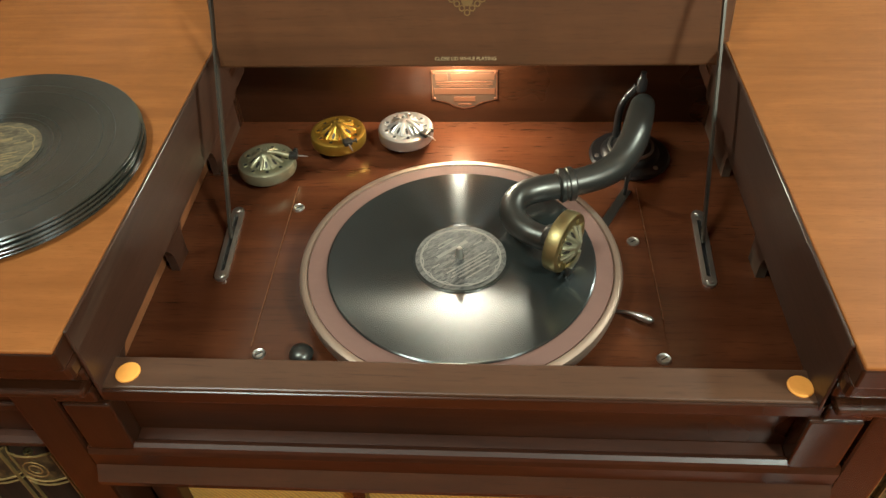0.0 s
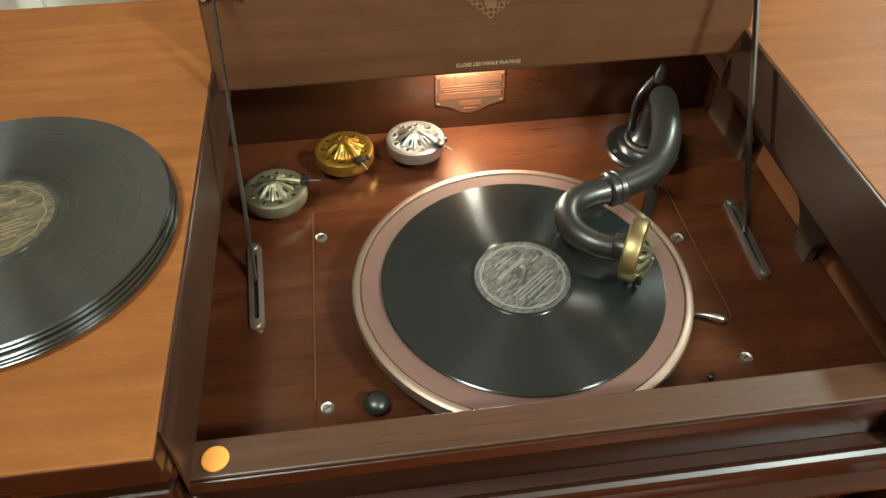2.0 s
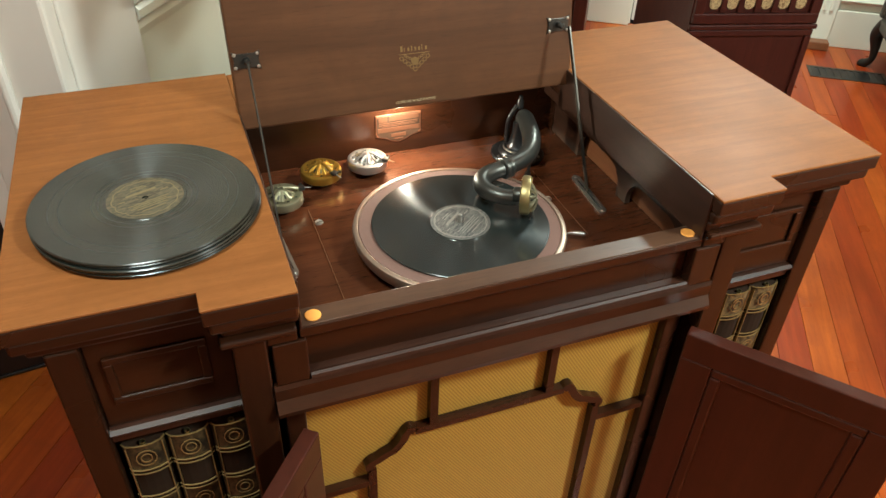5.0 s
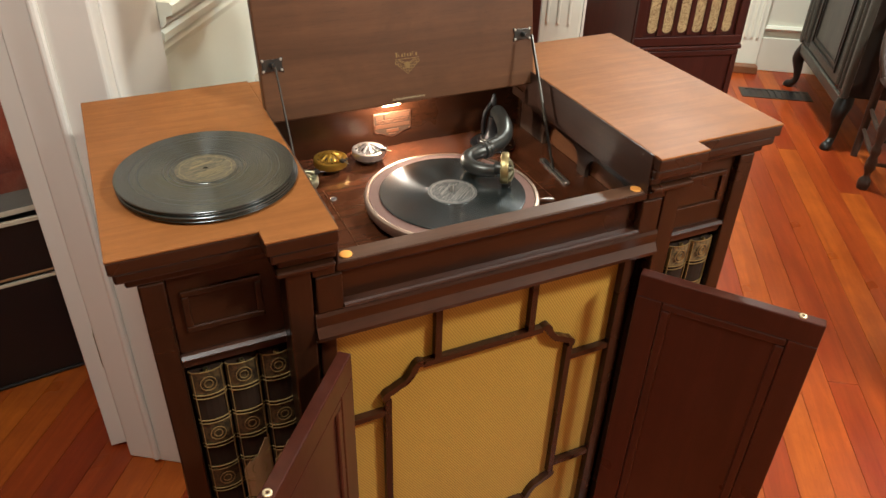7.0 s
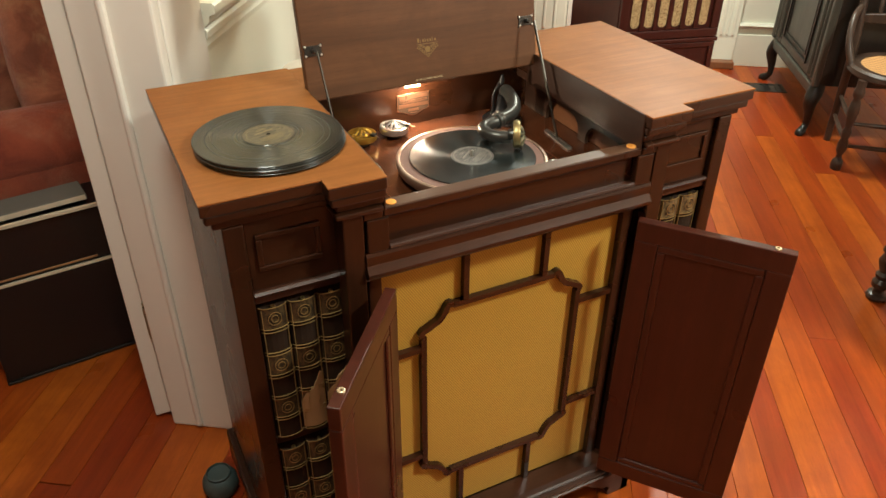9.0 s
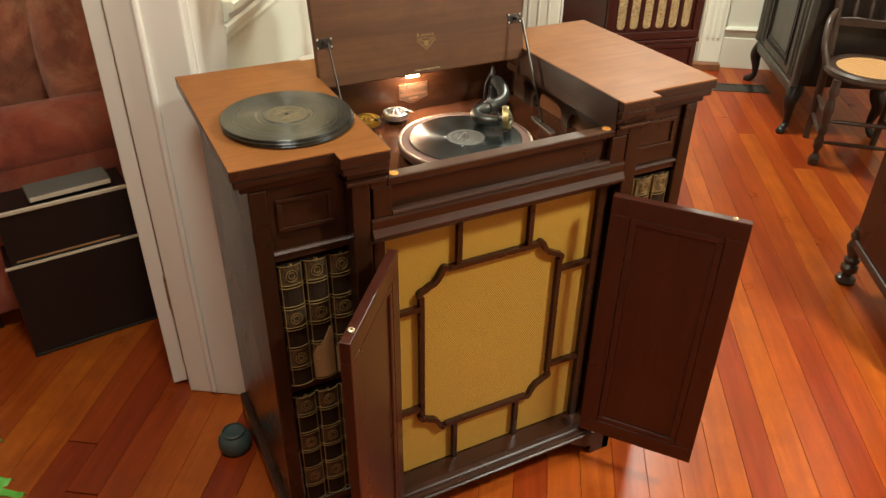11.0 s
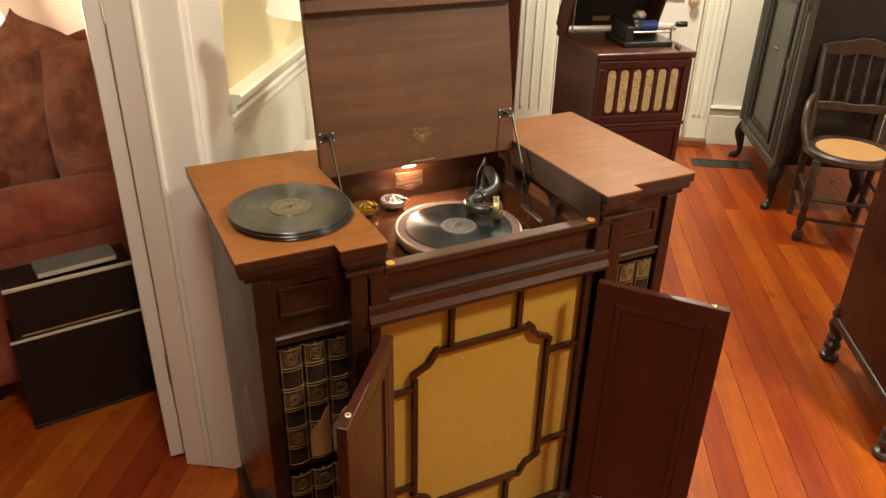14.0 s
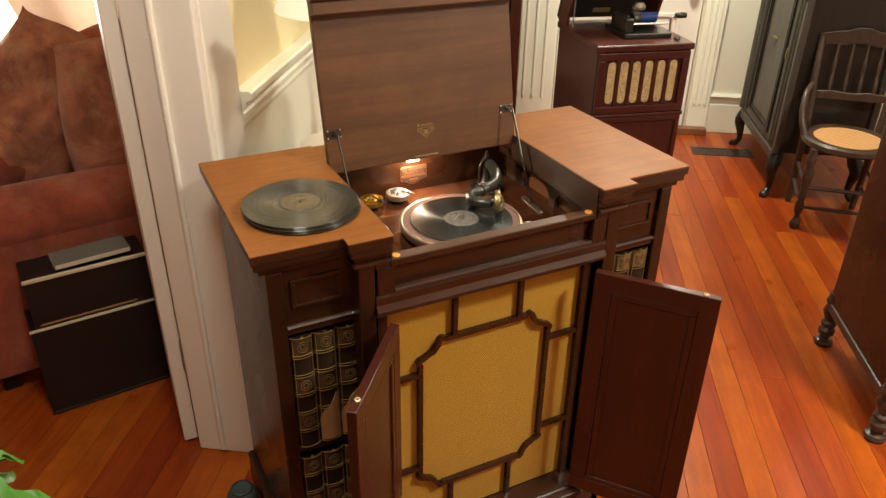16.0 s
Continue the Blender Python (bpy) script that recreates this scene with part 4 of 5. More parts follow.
label_print(d, PRINT)
random.seed(9)
for k in range(6):
    r = disc("record", "black shellac record lying in a stack", pose(-0.4045 + random.uniform(-0.004, 0.004) * (k < 5), -0.0125 + random.uniform(-0.005, 0.005) * (k < 5), HT + 0.0004 + 0.0029 * k, 0, 0, 20 if k == 5 else random.uniform(0, 360)),
             0.1275 if k > 0 else 0.125, SHELLAC_OLD, LABEL_OLD, True, "stack of records")
    if k == 5:
        label_print(r, DULLGILT)


def sound_box(name, label, m, metal, group="loose sound boxes", lift=0.0, face=None):
    """A reproducer: shallow drum on a short neck, ribbed cone in front, sound holes round it, needle holder."""
    th = thing(name, label, "sound box", m, group)
    up = Matrix.Translation((0, 0, lift))
    face = face or metal

    def add(n, bm, mat, lab=""):
        part(n, turn_bm(bm, up), mat, th, lab, True)
    if lift:
        part("neck", lathe([(0, 0), (0.016, 0), (0.018, 0.002), (0.018, lift - 0.0005), (0, lift - 0.0005)], 28), IRON, th, "dark rubber neck", True)
    add("case", lathe([(0, 0), (0.031, 0), (0.0345, 0.0015), (0.0352, 0.004), (0.0352, 0.0125), (0.0343, 0.0150), (0.0320, 0.0162), (0.0290, 0.0160), (0.0265, 0.0150), (0, 0.0148)], 56), metal)
    add("cone", lathe([(0, 0.0262), (0.0050, 0.0258), (0.0075, 0.0240), (0.0105, 0.0215), (0.0165, 0.0178), (0.0205, 0.0156), (0.0205, 0.0150), (0, 0.0150)], 36), face)
    for k in range(9):
        a = 2 * math.pi * (k + 0.5) / 9
        ca, sa = math.cos(a), math.sin(a)
        add("rib", tube([(0.0075 * ca, 0.0075 * sa, 0.0238, 0.0014), (0.0120 * ca, 0.0120 * sa, 0.0212, 0.0021), (0.0180 * ca, 0.0180 * sa, 0.0176, 0.0026), (0.0225 * ca, 0.0225 * sa, 0.0152, 0.0018)], 8, 3), face)
        a += math.pi / 9
        hm = Matrix.Translation((0.0262 * math.cos(a), 0.0262 * math.sin(a), 0.0150)) @ Matrix.Rotation(a, 4, "Z") @ Matrix.Diagonal((1.0, 0.72, 1, 1))
        add("hole", lathe([(0, 0.0004), (0.0032, 0.0004), (0.0032, 0), (0, 0)], 14, hm), BLACK, "dark sound hole")
        add("hole_lip", lathe([(0.0032, 0.0), (0.0032, 0.0013), (0.0040, 0.0013), (0.0044, 0.0)], 14, hm, True), metal)
        hm = Matrix.Rotation(a, 4, "Z") @ Matrix.Translation((0.0155, 0, 0.0186)) @ Matrix.Rotation(radians(31), 4, "Y") @ Matrix.Diagonal((1.5, 0.55, 1, 1))
        add("hole", lathe([(0, 0.0005), (0.0030, 0.0005), (0.0030, -0.001), (0, -0.001)], 12, hm), IRON)
    add("needle_arm", tube([(0.004, 0, 0.0262, 0.0022), (0.016, 0, 0.0245, 0.0026), (0.027, 0, 0.0200, 0.0036), (0.0330, 0, 0.0175, 0.0040)], 10), face)
    add("needle_clamp", box(0.0285, 0.0395, -0.0055, 0.0055, 0.0163, 0.0225, 0.0018), IRON)
    add("clamp_screw", tube([(0.0355, 0.0055, 0.0190, 0.0016), (0.0355, 0.0100, 0.0190, 0.0016), (0.0355, 0.0101, 0.0190, 0.0030), (0.0355, 0.0118, 0.0190, 0.0030)], 10, 2), IRON)
    add("needle", tube([(0.039, 0, 0.0190, 0.0009), (0.046, 0, 0.0178, 0.0008), (0.052, 0, 0.0170, 0.0002)], 8, 2), SILVER)
    return th


sound_box("sound_box", "tarnished brass sound box lying on the motor board", pose(-0.227, 0.158, BD + 0.0005, 0, 0, 5) @ Matrix.Diagonal((0.93, 0.93, 0.97, 1)), OLIVE, lift=0.0115)
sound_box("sound_box", "bright gold plated sound box lying on the motor board", pose(-0.153, 0.214, BD + 0.0005, 0, 0, -60) @ Matrix.Diagonal((0.93, 0.93, 0.97, 1)), GOLD, lift=0.0115)
sound_box("sound_box", "bright nickel sound box lying on the motor board", pose(-0.073, 0.223, BD + 0.0005, 0, 0, -38) @ Matrix.Diagonal((0.93, 0.93, 0.97, 1)), SILVER, lift=0.0115)

arm = thing("tone_arm", "dark gunmetal tone arm resting on the record", "tone arm")
part("base_flange", lathe([(0, 0.0004), (0.0455, 0.0004), (0.0465, 0.003), (0.044, 0.006), (0.034, 0.008), (0.031, 0.013), (0.027, 0.015), (0, 0.016)], 40, Matrix.Translation((0.190, 0.200, BD))), BLACK, arm, "black lacquered flange", True)
part("flange_ring", lathe([(0.0235, 0.0150), (0.0265, 0.0150), (0.0260, 0.0180), (0.0240, 0.0180)], 40, Matrix.Translation((0.190, 0.200, BD)), True), STEEL, arm, "", True)
for k in range(3):
    a = radians(70 + 120 * k)
    part("flange_screw", lathe([(0, 0.0088), (0.0026, 0.0080), (0.003, 0.0062), (0, 0.0062)], 12, Matrix.Translation((0.190 + 0.039 * math.cos(a), 0.200 + 0.039 * math.sin(a), BD))), STEEL, arm, "", True)
part("post", lathe([(0, 0.0161), (0.020, 0.0161), (0.015, 0.022), (0.0115, 0.035), (0.0100, 0.052), (0.0095, 0.060), (0, 0.061)], 28, Matrix.Translation((0.190, 0.204, BD))), BLACK, arm, "", True)
part("yoke", tube([(0.174, 0.214, BD + 0.02, 0.0045), (0.176, 0.216, BD + 0.060, 0.0042), (0.190, 0.216, BD + 0.086, 0.0042)], 10), BLACK, arm, "", True)
part("yoke_screw", lathe([(0, 0.082), (0.006, 0.082), (0.006, 0.094), (0.0035, 0.098), (0.0035, 0.104), (0, 0.105)], 14, Matrix.Translation((0.194, 0.214, BD))), BLACK, arm, "", True)
part("arm_tube", tube([(0.1975, 0.207, 0.962, 0.0105), (0.1970, 0.205, 0.977, 0.0128), (0.1930, 0.190, 0.9850, 0.0138), (0.1860, 0.163, 0.9850, 0.0146), (0.1750, 0.129, 0.9835, 0.0150), (0.1590, 0.100, 0.9795, 0.0147), (0.1370, 0.0825, 0.9765, 0.0140), (0.106, 0.069, 0.9765, 0.0132)], 24), ARMMETAL, arm, "", True)
cm = Matrix.Translation((0.104, 0.0685, 0.9765)) @ Vector((-0.97, -0.22, -0.03)).to_track_quat("Z", "Y").to_matrix().to_4x4()
part("collar", lathe([(0, -0.008), (0.0150, -0.008), (0.0172, -0.006), (0.0172, -0.001), (0.0160, 0.000), (0.0160, 0.003), (0.0172, 0.004), (0.0172, 0.007), (0.0150, 0.009), (0, 0.009)], 32, cm), ARMMETAL, arm, "", True)
part("elbow", tube([(0.098, 0.067, 0.976, 0.0130), (0.078, 0.063, 0.9755, 0.0130), (0.060, 0.054, 0.975, 0.0128), (0.0505, 0.038, 0.9745, 0.0126), (0.0520, 0.019, 0.974, 0.0122), (0.065, 0.002, 0.9735, 0.0118), (0.086, -0.009, 0.973, 0.0112)], 24), ARMMETAL, arm, "", True)
ax = Vector((0.86, -0.505, 0.03)).normalized()
dn = Vector((0.22, -0.42, -0.88))
dn = (dn - ax * dn.dot(ax)).normalized()
sd = ax.cross(dn)
SBM = Matrix(((dn.x, sd.x, ax.x, 0.0890), (dn.y, sd.y, ax.y, -0.0150), (dn.z, sd.z, ax.z, 0.9815), (0, 0, 0, 1)))
sbx = sound_box("sound_box", "brass sound box with pierced front on the tone arm", SBM @ Matrix.Diagonal((0.80, 0.90, 0.90, 1)), BRASS, "mounted sound box", 0.0, OLIVE)
part("connector", lathe([(0, -0.0002), (0.0135, -0.0002), (0.0135, -0.010), (0.012, -0.012), (0, -0.012)], 24), ARMMETAL, sbx, "", True)

# ---- record albums in the wings ----


def album(x0, x1, z0, z1, tan, tooling):
    th = thing("record_album", "worn gilt-tooled leather record album in its niche" if not tan else "torn gilt-tooled leather record album with bare tan patch", "album", pose((x0 + x1) / 2, -0.152, z0), "record albums")
    w, h = (x1 - x0) / 2 - 0.0015, z1 - z0
    prof = [(-w, 0.16), (-w, 0.004), (-w * 0.8, -0.002), (-w * 0.4, -0.0055), (0, -0.0065), (w * 0.4, -0.0055), (w * 0.8, -0.002), (w, 0.004), (w, 0.16)]
    part("cover", prism(prof, 0.001, h - 0.004, 0.0008), LEATHER, th)
    n = 6
    band = [(x * 1.01, y - 0.0010) for x, y in prof[1:-1]]
    loop = band + [(x, y + 0.0008) for x, y in band[::-1]]
    outer = [(x * 1.03, y - 0.0020) for x, y in band] + band[::-1]
    for k in range(n):
        za, zb = h * k / n + 0.004, h * (k + 1) / n - 0.003
        for z in (za, zb):
            part("gilt_line", prism(outer, z, z + 0.0011), TOOLGILT, th)
        if k % 2 == 1 or k == n - 1:
            zc = (za + zb) / 2
            part("tooled_panel", prism(loop, za + 0.002, zb - 0.001), tooling, th, "gilt tooled spine panel")
            for rr in (0.0125, 0.0070):
                m = Matrix.Translation((0, -0.0080, zc)) @ Matrix.Rotation(radians(90), 4, "X") @ Matrix.Diagonal((1.0, 1.15, 1, 1))
                part("gilt_rosette", lathe([(rr - 0.0012, 0), (rr, 0), (rr, 0.0009), (rr - 0.0012, 0.0009)], 12, m, True), TOOLGILT, th)
    for x in (-w * 0.86, w * 0.86):
        part("gilt_edge", box(x - 0.0007, x + 0.0007, -0.0042, -0.0010, 0.004, h - 0.006, 0), TOOLGILT, th)
    if tan:
        bm = bmesh.new()
        rows = []
        for j in range(13):
            x = -1 + j / 6
            y = -0.0096 + 0.0080 * x * x
            top = h * (0.36 + 0.11 * x + 0.05 * noise.noise(Vector((x * 3.1, x0 * 40, 2.0))))
            rows.append([bm.verts.new((x * w * 0.97, y + d, z)) for d, z in ((0, h * 0.03), (0, top), (0.0035, top), (0.0035, h * 0.03))])
        for p, q in zip(rows, rows[1:]):
            for j in range(4):
                bm.faces.new((p[j], p[(j + 1) % 4], q[(j + 1) % 4], q[j]))
        bm.faces.new(rows[0])
        bm.faces.new(rows[-1][::-1])
        part("torn_patch", bm, TAN, th, "bare tan leather patch")
    part("head_ring", lathe([(0.0025, 0), (0.004, 0), (0.004, 0.004), (0.0025, 0.004)], 12, Matrix.Translation((0, -0.003, h - 0.004)), True), BRASS, th)


for sgn in (-1, 1):
    for row, (z0, z1) in enumerate(((0.5085, 0.826), (0.1325, 0.478))):
        for k in range(3):
            xa = 0.335 + 0.0525 * k
            # right wing gets the spine colour with light painted in
            album(*sorted((sgn * xa, sgn * (xa + 0.0525))), z0, z1, (k == 1 and row == 0) or (k == 0 and row == 0 and sgn < 0), SPINE if sgn < 0 else SPINE_LIT)

# ---- small bowl on the floor ----
bowl = thing("grey_pot", "dull grey-green stoneware pot on the floor beside the cabinet", "pot", pose(-0.594, 0.226, 0))
part("pot_body", lathe([(0, 0), (0.036, 0), (0.040, 0.004), (0.046, 0.022), (0.045, 0.042), (0.037, 0.056), (0.031, 0.060), (0.032, 0.068), (0.029, 0.070), (0.027, 0.064), (0, 0.056)], 32), BOWLGLAZE, bowl, "", True)

# ---- hall: floor phonograph with open lid ----


def floor_phonograph():
    th = thing("floor_phonograph", "red mahogany cylinder phonograph cabinet with lid raised", "phonograph", pose(1.297, 1.181, 0, 0, 0, -14.8))
    W, D, Z = 0.462, 0.52, 0.98
    part("cabinet_body", box(0.008, W - 0.008, 0.008, D, 0.05, Z - 0.03, 0.003), REDWOOD, th)
    part("deck", box(-0.004, W + 0.004, -0.006, D + 0.006, Z - 0.03, Z, 0.006), REDWOOD, th)
    part("plinth", box(-0.002, W + 0.002, -0.004, D + 0.004, 0.0, 0.05, 0.004), REDWOOD, th)
    part("front_frame", frame_bars(0.012, W - 0.012, 0.668, Z - 0.033, 0.034, -0.008, 0.0075, 0.003), REDWOOD, th)
    part("lower_frame", frame_bars(0.012, W - 0.012, 0.06, 0.645, 0.022, -0.004, 0.0075, 0.003), REDWOOD, th)
    part("ledge", box(0.006, W - 0.006, -0.011, 0.0075, 0.648, 0.665, 0.004), REDWOOD, th)
    for k in range(6):
        x = 0.082 + 0.0595 * k
        w, z0, z1 = 0.0185, 0.713, 0.905
        o = []
        for end, zc in ((1, z1 - w), (-1, z0 + w)):
            for j in range(7):
                a = math.pi * j / 6 + (0 if end > 0 else math.pi)
                o.append((w * math.cos(a), zc + w * math.sin(a)))
        bm = prism(o, 0, 0.003)
        bm.transform(Matrix.Translation((x, 0.0075, 0)) @ Matrix.Rotation(radians(90), 4, "X"))
        part("grille_slot", bm, BROCADE, th, "gold brocade slot")
    for k in range(5):
        x = 0.082 + 0.0595 * k + 0.02975
        part("grille_bar", box(x - 0.010, x + 0.010, -0.002, 0.0074, 0.703, 0.912, 0.003), REDWOOD, th)
    # lid, raised on its back edge and closed round
    lidp = part("lid", turn_bm(box(-0.004, W + 0.004, -0.50, 0.0, 0.0, 0.025, 0.004), Matrix.Translation((0, D, Z + 0.012)) @ Matrix.Rotation(radians(-68), 4, "X")), EBONY, th, "dark raised lid")
    for x in (-0.004, W - 0.012):
        part("lid_side", turn_bm(box(x, x + 0.016, -0.50, -0.0005, -0.11, -0.0005, 0.003), Matrix.Translation((0, D, Z + 0.012)) @ Matrix.Rotation(radians(-68), 4, "X")), REDWOOD, lidp)
    part("lid_front", turn_bm(box(0.0125, W - 0.0125, -0.50, -0.485, -0.11, -0.0005, 0.003), Matrix.Translation((0, D, Z + 0.012)) @ Matrix.Rotation(radians(-68), 4, "X")), REDWOOD, lidp)
    part("lettering", turn_bm(box(0.17, 0.26, -0.055, -0.03, -0.0022, -0.0005, 0), Matrix.Translation((0, D, Z + 0.012)) @ Matrix.Rotation(radians(-68), 4, "X")), GILT, lidp)
    part("lid_stay", tube([(0.03, D - 0.12, Z, 0.004), (0.03, D - 0.13, Z + 0.18, 0.004), (0.03, D - 0.14, Z + 0.36, 0.004)], 8, 2), STEEL, th)
    mech = part("bedplate", box(0.17, 0.40, 0.10, 0.34, Z + 0.0005, Z + 0.022, 0.004), IRON, th, "dark metal cylinder mechanism")
    part("cylinder", lathe([(0, 0), (0.024, 0), (0.024, 0.085), (0, 0.085)], 24, Matrix.Translation((0.27, 0.20, Z + 0.075)) @ Matrix.Rotation(radians(90), 4, "Y")), BLUE, mech, "blue cylinder record", True)
    part("carriage", lathe([(0, 0), (0.034, 0), (0.038, 0.02), (0.030, 0.036), (0, 0.04)], 20, Matrix.Translation((0.235, 0.19, Z + 0.07)) @ Matrix.Rotation(radians(80), 4, "Y")), IRON, mech, "", True)
    part("reproducer", lathe([(0, 0), (0.030, 0), (0.032, 0.012), (0.020, 0.030), (0, 0.034)], 20, Matrix.Translation((0.285, 0.24, Z + 0.105))), STEEL, mech, "", True)
    part("gear_block", box(0.18, 0.215, 0.12, 0.30, Z + 0.0225, Z + 0.085, 0.005), IRON, mech)
    part("feed_rod", tube([(0.19, 0.13, Z + 0.06, 0.005), (0.30, 0.13, Z + 0.06, 0.005), (0.39, 0.13, Z + 0.06, 0.005)], 8, 2), STEEL, mech)
    for k in range(3):
        part("lever", box(0.395 + 0.012 * k, 0.403 + 0.012 * k, 0.03 + 0.02 * k, 0.075 + 0.02 * k, Z + 0.0005, Z + 0.008, 0.002), BLACK, mech)
    cr = part("crank", tube([(W - 0.005, 0.34, Z - 0.10, 0.006), (W + 0.035, 0.34, Z - 0.10, 0.006), (W + 0.05, 0.335, Z - 0.06, 0.006), (W + 0.045, 0.33, Z + 0.03, 0.006), (W + 0.06, 0.33, Z + 0.05, 0.006)], 8), STEEL, th, "nickel winding crank", True)
    part("crank_grip", tube([(W + 0.06, 0.33, Z + 0.05, 0.010), (W + 0.08, 0.325, Z + 0.052, 0.015), (W + 0.115, 0.318, Z + 0.052, 0.013)], 12), BLACK, cr, "", True)


floor_phonograph()


def turned_leg(h, r, seg=20):
    prof = [(0, 0), (r * 1.1, 0), (r * 1.25, h * 0.05), (r * 1.1, h * 0.10), (r * 0.6, h * 0.13), (r * 0.55, h * 0.17), (r * 1.0, h * 0.22), (r * 1.05, h * 0.30), (r * 0.7, h * 0.36),
            (r * 0.95, h * 0.40), (r * 0.95, h * 0.44), (r * 0.65, h * 0.48), (r * 0.9, h * 0.56), (r * 1.15, h * 0.66), (r * 0.9, h * 0.76), (r * 0.7, h * 0.80), (r * 1.1, h * 0.84), (r * 1.1, h * 0.88), (r * 0.9, h * 0.92), (r * 0.9, h), (0, h)]
    return lathe(prof, seg)


# ---- dark armoire ----
def cabriole(h, sx, sy):
    return tube([(0.030 * sx, 0.030 * sy, h, 0.034), (0.018 * sx, 0.018 * sy, h * 0.85, 0.040), (0.004 * sx, 0.004 * sy, h * 0.66, 0.034), (0.014 * sx, 0.014 * sy, h * 0.40, 0.022),
                 (0.016 * sx, 0.016 * sy, h * 0.20, 0.017), (0.002 * sx, 0.002 * sy, h * 0.09, 0.021), (-0.012 * sx, -0.012 * sy, h * 0.04, 0.024), (-0.012 * sx, -0.012 * sy, 0.0, 0.019)], 14)


def armoire():
    th = thing("armoire", "dark carved wooden cabinet on cabriole legs", "cabinet", ROOM @ pose(1.50, 2.43, 0))
    W, D, Z0, Z1 = 0.83, 0.50, 0.26, 1.225
    part("body", box(0.03, D, 0.012, W - 0.012, Z0, Z1, 0.004), EBONY, th)
    part("top", box(-0.01, D + 0.02, -0.015, W + 0.015, Z1 + 0.0005, Z1 + 0.035, 0.008), GREYWOOD, th)
    part("cornice", box(0.005, 0.0295, 0.0, W, Z1 - 0.04, Z1, 0.008), GREYWOOD, th)
    part("apron", box(0.008, 0.0295, 0.03, W - 0.03, Z0 - 0.055, Z0 + 0.005, 0.01), GREYWOOD, th)
    swap = Matrix(((0, 1, 0, 0), (1, 0, 0, 0), (0, 0, 1, 0), (0, 0, 0, 1)))
    y0, y1, zt = 0.150, W - 0.150, Z1 - 0.075
    dr = part("door", box(0.014, 0.0295, y0, y1, Z0 + 0.012, zt, 0.003), GREYWOOD, th, "dark grey-brown panelled door")
    for inset, w, proud in ((0.040, 0.016, 0.010), (0.075, 0.010, 0.007)):
        bm = frame_bars(y0 + inset, y1 - inset, Z0 + 0.012 + inset, zt - inset, w, -proud, 0.0, 0.004)
        bm.transform(Matrix.Translation((0.0138, 0, 0)) @ swap)
        part("door_moulding", bm, EBONY, dr)
    part("escutcheon", box(0.008, 0.0138, y0 + 0.012, y0 + 0.032, 0.74, 0.80, 0.003), BRASS, dr)
    part("door_pull", tube([(0.0138, W / 2 - 0.03, 0.80, 0.004), (0.002, W / 2, 0.805, 0.007), (0.0138, W / 2 + 0.03, 0.80, 0.004)], 8), BRASS, dr, "", True)
    for yc in (0.085, W - 0.085):
        part("side_stile", box(0.016, 0.0295, yc - 0.055, yc + 0.055, Z0 + 0.006, zt, 0.003), EBONY, th)
        for d in (-0.026, 0.026):
            part("reeded_column", tube([(0.013, yc + d, Z0 + 0.03, 0.012), (0.013, yc + d, 0.5 * (Z0 + zt), 0.013), (0.013, yc + d, zt - 0.02, 0.011)], 10, 2), GREYWOOD, th, "", True)
    part("frieze", box(0.010, 0.0295, 0.03, W - 0.03, zt + 0.004, Z1 - 0.042, 0.003), GREYWOOD, th)
    for k in range(7):
        y = 0.10 + (W - 0.20) * k / 6
        part("carving", tube([(0.010, y - 0.035, zt + 0.008, 0.004), (0.008, y - 0.016, zt + 0.020, 0.005), (0.008, y, zt + 0.012, 0.006), (0.008, y + 0.016, zt + 0.020, 0.005), (0.010, y + 0.035, zt + 0.008, 0.004)], 8, 4), EBONY, th, "", True)
    for y in (0.012, W - 0.012):
        part("corner_drop", lathe([(0, 0), (0.010, 0.012), (0.018, 0.045), (0.012, 0.085), (0.020, 0.10), (0.014, 0.118), (0, 0.12)], 14, Matrix.Translation((0.002, y, Z1 - 0.16))), GREYWOOD, th, "carved tassel at the corner", True)
    for x, y, sx, sy in ((0.02, 0.01, 1, 1), (0.02, W - 0.01, 1, -1), (D - 0.02, 0.01, -1, 1), (D - 0.02, W - 0.01, -1, -1)):
        bm = cabriole(Z0 - 0.001, sx, sy)
        bm.transform(Matrix.Translation((x, y, 0)))
        lg = part("leg", bm, EBONY, th, "", True)
        part("corner_post", box(x - 0.018, x + 0.018, y - 0.018, y + 0.018, Z0, Z1 - 0.001, 0.008), GREYWOOD, th)
    return th


armoire()
horn = thing("brass_ornament", "small curled brass ornament on the dark cabinet", "ornament", ROOM @ pose(1.72, 2.55, 1.2605))
part("coil", tube([(-0.10, 0, 0.012, 0.008), (0.0, 0.01, 0.014, 0.012), (0.08, 0.03, 0.03, 0.018), (0.13, 0.02, 0.05, 0.024)], 14), GOLD, horn, "", True)


